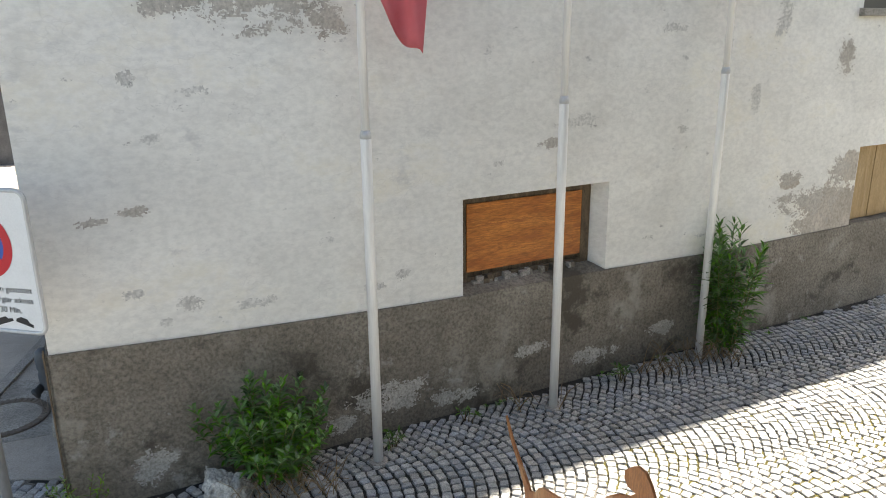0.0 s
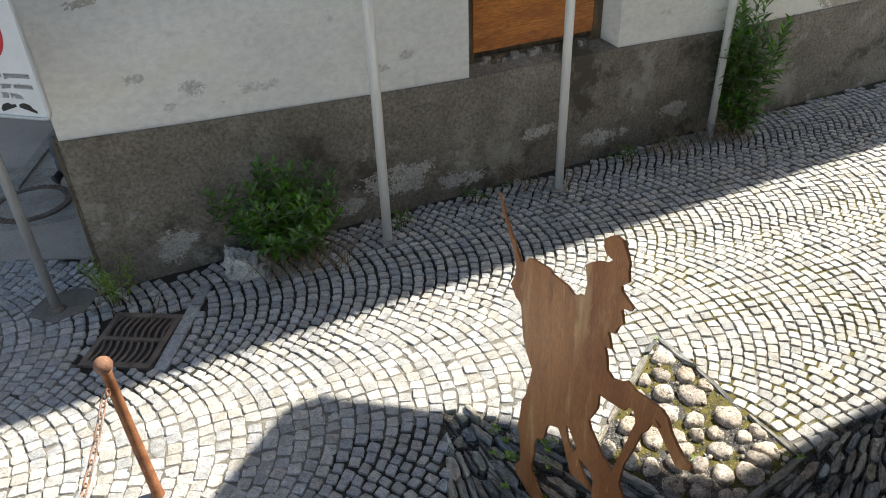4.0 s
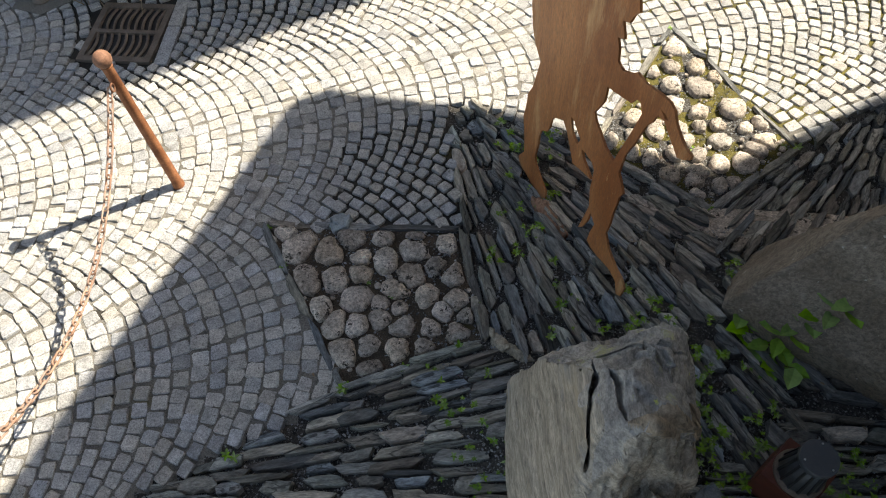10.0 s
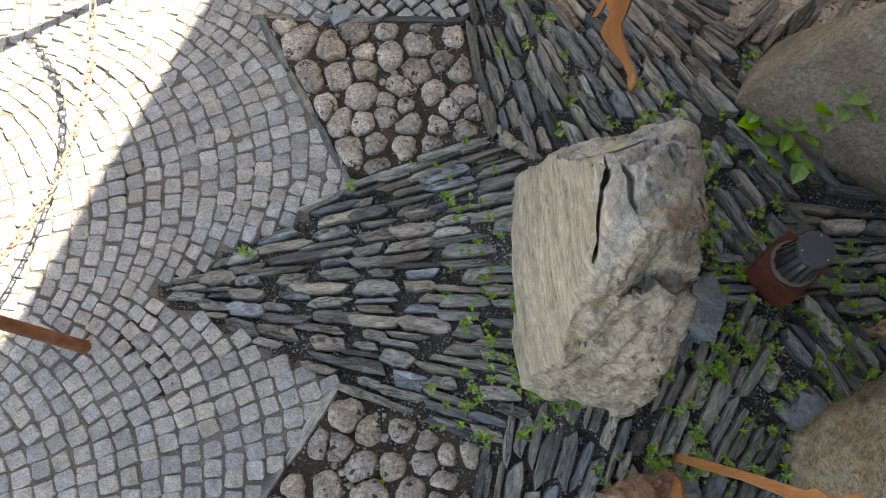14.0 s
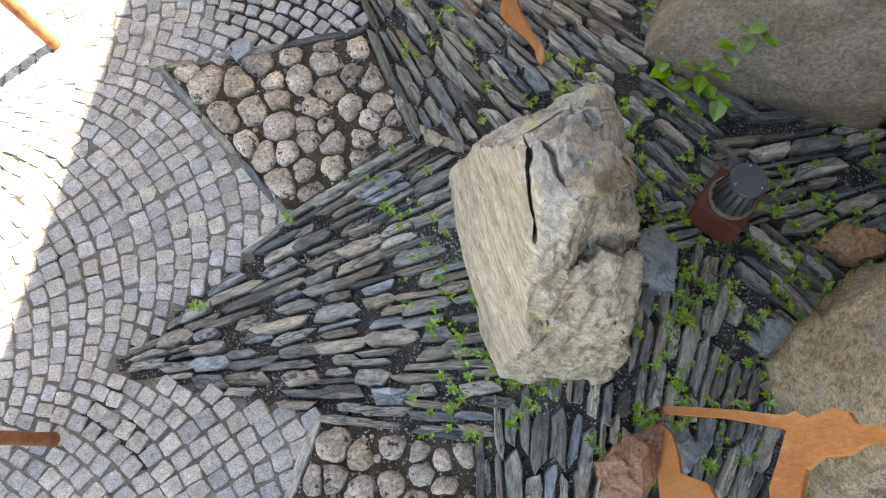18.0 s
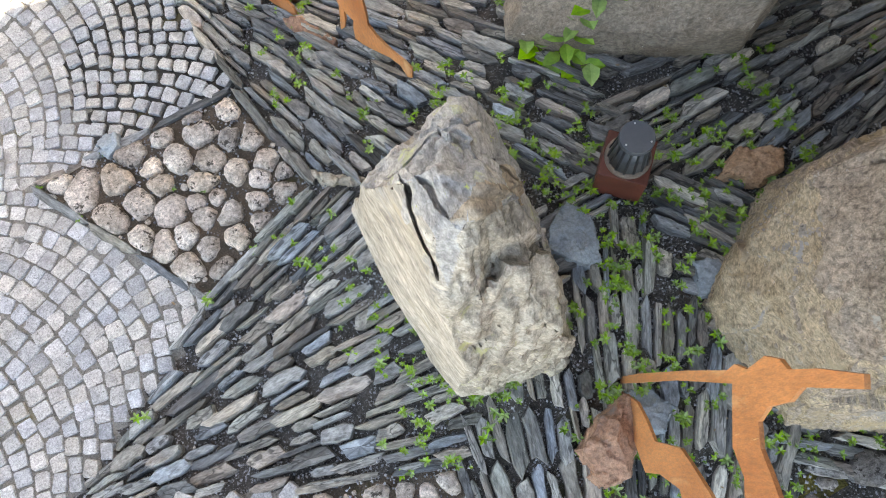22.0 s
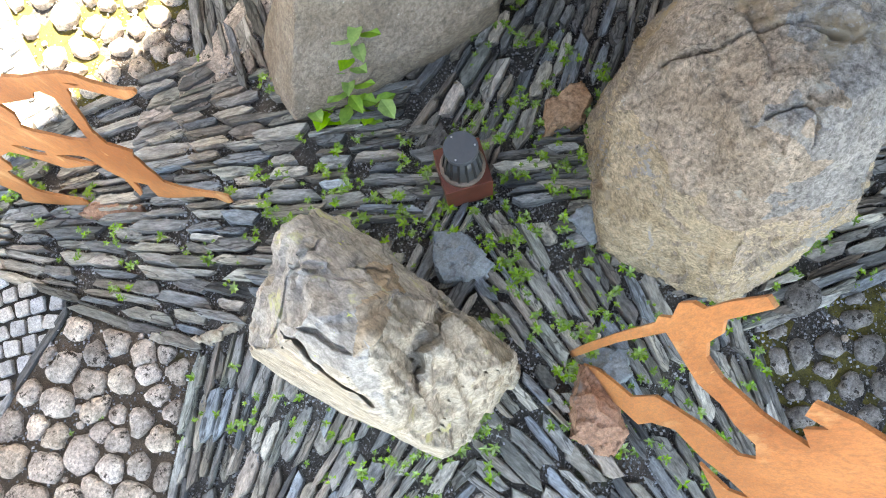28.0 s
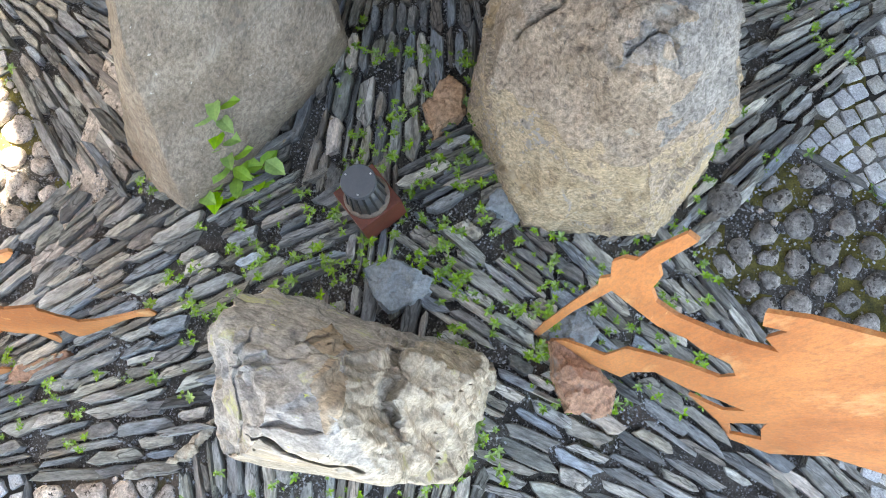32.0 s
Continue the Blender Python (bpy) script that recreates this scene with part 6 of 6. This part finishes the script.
# cobbles
def clipped(poly, p, q):
    """The part of a polygon that lies nearer to p than to q."""
    mid, way = (p + q) / 2, (q - p)
    out = []
    for a, b in zip(poly, poly[1:] + poly[:1]):
        da, db = (a - mid).dot(way), (b - mid).dot(way)
        if da <= 0:
            out.append(a)
        if (da < 0) != (db < 0):
            out.append(a.lerp(b, da / (da - db)))
    return out


def cobble_mesh(cell, c, seed, mat, loose=1.0):
    """A worn cobble that fills its cell of the bed: a rounded outline under a low uneven dome."""
    rnd = random.Random(seed)
    off = Vector((seed * 2.3, seed * 4.1, 0))
    steps, reach = 18, []
    for k in range(steps):
        way = Vector((math.cos(2 * math.pi * k / steps), math.sin(2 * math.pi * k / steps)))
        r = 9.0
        for a, b in zip(cell, cell[1:] + cell[:1]):
            side = Vector((b.y - a.y, a.x - b.x))
            speed = side.dot(way)
            if abs(speed) > 1e-9 and side.dot(a - c) / speed > 0:
                r = min(r, side.dot(a - c) / speed)
        reach.append(r)
    mean = sum(reach) / steps
    reach = [min(1.4 * mean, r) for r in reach]
    for k in range(1):
        reach = [0.25 * reach[i - 1] + 0.5 * reach[i] + 0.25 * reach[(i + 1) % steps] for i in range(steps)]
    gap, high = rnd.uniform(0.7, 0.95) * loose, min(0.038, mean * rnd.uniform(0.36, 0.55))
    bm = bmesh.new()
    rings = []
    for k, (grow, z) in enumerate(((0.98, -0.5), (1.0, 0.05), (0.96, 0.5), (0.85, 0.82), (0.5, 1.0))):
        ring = []
        for i in range(steps):
            t = 2 * math.pi * i / steps
            r = reach[i] * gap * grow * (1 + 0.2 * noise.noise(Vector((math.cos(t) * 1.8, math.sin(t) * 1.8, grow)) + off) + 0.12 * noise.noise(Vector((math.cos(t) * 4.5, math.sin(t) * 4.5, grow)) + off))
            x, y = r * math.cos(t), r * math.sin(t)
            ring.append(bm.verts.new((x, y, high * (z + (0.4 * noise.noise(Vector((x * 24, y * 24, 3)) + off) + 0.25 * noise.noise(Vector((x * 60, y * 60, 3)) + off) if k > 1 else 0)))))
        rings.append(ring)
    for p, q in zip(rings, rings[1:]):
        for i in range(steps):
            bm.faces.new((p[i], p[(i + 1) % steps], q[(i + 1) % steps], q[i]))
    bm.faces.new(rings[-1])
    return mesh_of("cobble", bm, mat, True)


rnd = random.Random(8)
for deg in WEDGES:
    w = wedge(deg)
    field = thing("cobble_lozenge", "lozenge of rounded pitted cobbles, olive moss between them" if deg in (90, 271) else "lozenge of rounded pitted cobbles set in dark soil", "paving", group="cobbled lozenges", kind="structure")
    corner = [Vector(q) for q in w]
    heart = sum(corner, Vector((0, 0))) / 4
    rim = [heart + (q - heart) * 0.95 for q in corner]
    rows = 6
    seeds = []
    for iu in range(rows):
        for iv in range(rows):
            u, v = (iu + 0.5 + (0.25 if iv % 2 else -0.25) + rnd.uniform(-0.46, 0.46)) / rows, (iv + 0.5 + rnd.uniform(-0.5, 0.5)) / rows
            seeds.append(rim[0].lerp(rim[1], u).lerp(rim[3].lerp(rim[2], u), v))
    for turn in range(2):
        cells = []
        for p in seeds:
            cell = rim[:]
            for q in seeds:
                if q is not p and (q - p).length < 0.6:
                    cell = clipped(cell, p, q)
            cells.append(cell)
        if turn < 1:
            seeds = [p.lerp(sum(cell, Vector((0, 0))) / len(cell), 0.4) for p, cell in zip(seeds, cells)]
    for k, (p, cell) in enumerate(zip(seeds, cells)):
        o = new("cobble", cobble_mesh(cell, p, deg * 50 + k, M_COBBLE_MOSSY if deg == 271 else M_COBBLE, 0.86 if deg in (90, 271) else 1.0))
        o.parent = field
        o.matrix_local = Matrix.Translation((p.x, p.y, mound(p.x, p.y) - 0.004 + rnd.uniform(-0.006, 0.008)))
    for k in range(70):
        p = rim[0].lerp(rim[1], rnd.random()).lerp(rim[3].lerp(rim[2], rnd.random()), rnd.random())
        if min((p - q).length for q in seeds) > 0.085:
            r = rnd.uniform(0.012, 0.024)
            o = new("cobble", cobble_mesh([p + Vector((math.cos(t), math.sin(t))) * r for t in (5.2, 4.1, 3.2, 2.1, 1.0, 0.1)], p, deg * 50 + 100 + k, M_COBBLE))
            o.parent = field
            o.matrix_local = Matrix.Translation((p.x, p.y, mound(p.x, p.y) + 0.004))
    for a, b in zip(w, w[1:] + w[:1]):
        a, b = Vector(a), Vector(b)
        run = (b - a).length
        s = 0.0
        while s < run - 0.08:
            length = min(rnd.uniform(0.22, 0.5), run - s)
            p = a.lerp(b, (s + length / 2) / run)
            o = new("edging", rnd.choice(EDGE))
            o.parent = field
            turn = math.atan2((b - a).y, (b - a).x) + rnd.uniform(-0.04, 0.04)
            o.matrix_local = Matrix.Translation((p.x, p.y, mound(p.x, p.y) + rnd.uniform(0.004, 0.02))) @ Matrix.Rotation(turn, 4, "Z") @ Matrix.Diagonal((length / 0.4, rnd.uniform(0.8, 1.2), 1, 1))
            s += length


# setts in segment arcs
def sett_mesh(seed):
    rnd = random.Random(seed)
    bm = bmesh.new()
    h = 0.5
    c = 0.11
    plan = [(-h + c, -h), (h - c, -h), (h, -h + c), (h, h - c), (h - c, h), (-h + c, h), (-h, h - c), (-h, -h + c)]
    lean = rnd.uniform(-0.07, 0.07)
    plan = [(x * (1 + lean * y) + rnd.uniform(-0.06, 0.06), y + rnd.uniform(-0.06, 0.06)) for x, y in plan]
    tx, ty = rnd.uniform(-0.06, 0.06), rnd.uniform(-0.06, 0.06)
    rings = []
    for grow, z in ((1.0, -0.6), (1.0, -0.13), (0.975, -0.05), (0.91, 0.0)):
        rings.append([bm.verts.new((x * grow, y * grow, z + (tx * x + ty * y + rnd.uniform(-0.025, 0.02) if z > -0.5 else 0))) for x, y in plan])
    for a, b in zip(rings, rings[1:]):
        for i in range(8):
            bm.faces.new((a[i], a[(i + 1) % 8], b[(i + 1) % 8], b[i]))
    t = rings[-1]
    mid = bm.verts.new((rnd.uniform(-0.1, 0.1), rnd.uniform(-0.1, 0.1), 0.015))
    for i in range(8):
        bm.faces.new((t[i], t[(i + 1) % 8], mid))
    return mesh_of("sett", bm, M_SETT)


SETTS = [sett_mesh(i) for i in range(24)]
COL_TURN, COL_W, COL_R, PITCH = radians(22), 1.34, 0.95, 0.092
ax, ay = Vector((math.cos(COL_TURN), math.sin(COL_TURN))), Vector((-math.sin(COL_TURN), math.cos(COL_TURN)))
col_at = Vector((2.0, 4.38))
KEEP_OUT = WEDGE_POLYS + ARM_POLYS + [[(-2.64, 3.5), (-1.99, 3.5), (-1.99, 4.47), (-2.11, 4.47), (-2.11, 4.12), (-2.64, 4.12)]]
rnd = random.Random(9)
places = []
half = math.asin(COL_W / 2 / COL_R)
for col in range(-8, 6):
    for k in range(-120, 95):
        phase = rnd.uniform(0, 1)
        n = int(round(2 * half / (0.083 / COL_R)))
        for q in range(n):
            th = -half + (q + 0.5) * 2 * half / n + rnd.uniform(-0.008, 0.008)
            c = col_at + ax * (k * PITCH + COL_R * math.cos(th) + (0.5 * PITCH if col % 2 else 0)) + ay * (col * COL_W + COL_R * math.sin(th))
            x, y = c.x, c.y
            if not (-7.0 < x < 9.5 and -4.5 < y < 10.5):
                continue
            s, f = along_wall(x, y)
            edge = 0.06 + 0.1 * max(0.0, noise.noise(Vector((s * 1.1, 5.0, 0))))
            if (f < edge and s > -0.03) or (y > 4.8 and s < 0.2) or (math.hypot(x + 3.05, y - 4.25) < 0.17 + 0.08 * noise.noise(Vector((x * 4, y * 4, 1)))):
                continue
            if any(inside((x, y), p) for p in KEEP_OUT):
                continue
            open_joint = 0.014 * joint_gap_shade(x, y)
            radial = PITCH * math.cos(th) - 0.003 - open_joint
            m = Matrix.Translation((x, y, rnd.uniform(-0.003, 0.005))) @ Matrix.Rotation(COL_TURN + th + rnd.uniform(-0.15, 0.15), 4, "Z") @ Matrix.Rotation(rnd.choice((0, math.pi)), 4, "Z")
            places.append((rnd.randrange(len(SETTS)), m @ Matrix.Diagonal((radial * rnd.uniform(0.9, 1.05), 2 * half / n * COL_R * rnd.uniform(0.92, 0.995) - open_joint, 0.1, 1))))
# small setts where the arcs of two columns leave a gap
near = {}
for i, m in places:
    near.setdefault((int(m.translation.x // 0.1), int(m.translation.y // 0.1)), []).append(m.translation.xy)
for iy in range(-40, 72):
    for ix in range(-60, 90):
        p = Vector((ix * 0.08 + rnd.uniform(-0.02, 0.02), iy * 0.08 + rnd.uniform(-0.02, 0.02)))
        kx, ky = int(p.x // 0.1), int(p.y // 0.1)
        s, f = along_wall(p.x, p.y)
        if (f < 0.08 and s > -0.03) or p.y > 4.75 or any(inside(p, w) for w in KEEP_OUT) or math.hypot(p.x + 3.05, p.y - 4.25) < 0.2:
            continue
        gap = min(((p - q).length for a in (-1, 0, 1) for b in (-1, 0, 1) for q in near.get((kx + a, ky + b), ())), default=1.0)
        if 0.072 < gap < 0.3:
            size = min(0.09, gap * 0.85)
            places.append((rnd.randrange(len(SETTS)), Matrix.Translation((p.x, p.y, rnd.uniform(-0.004, 0.002))) @ Matrix.Rotation(rnd.uniform(0, 3), 4, "Z") @ Matrix.Diagonal((size, size * rnd.uniform(0.75, 1), 0.1, 1))))
            near.setdefault((kx, ky), []).append(p)
paving = thing("sett_pavement", "grey granite setts laid in segment arcs, mossy and dusty joints", "pavement", kind="structure")
lay("sett", SETTS, places, (-0.85, 1.9), M_SETT_JOINED, paving, "further grey granite setts")

# flat stone strip beside the drain
for y0, y1 in ((3.5, 3.86), (3.87, 4.2), (4.21, 4.46)):
    o = part("border_stone", box(bmesh.new(), -2.095, -2.005, y0, y1, -0.06, 0.004, 0.006), M_SETT, paving, "long grey border stone" if y0 == 3.5 else "")
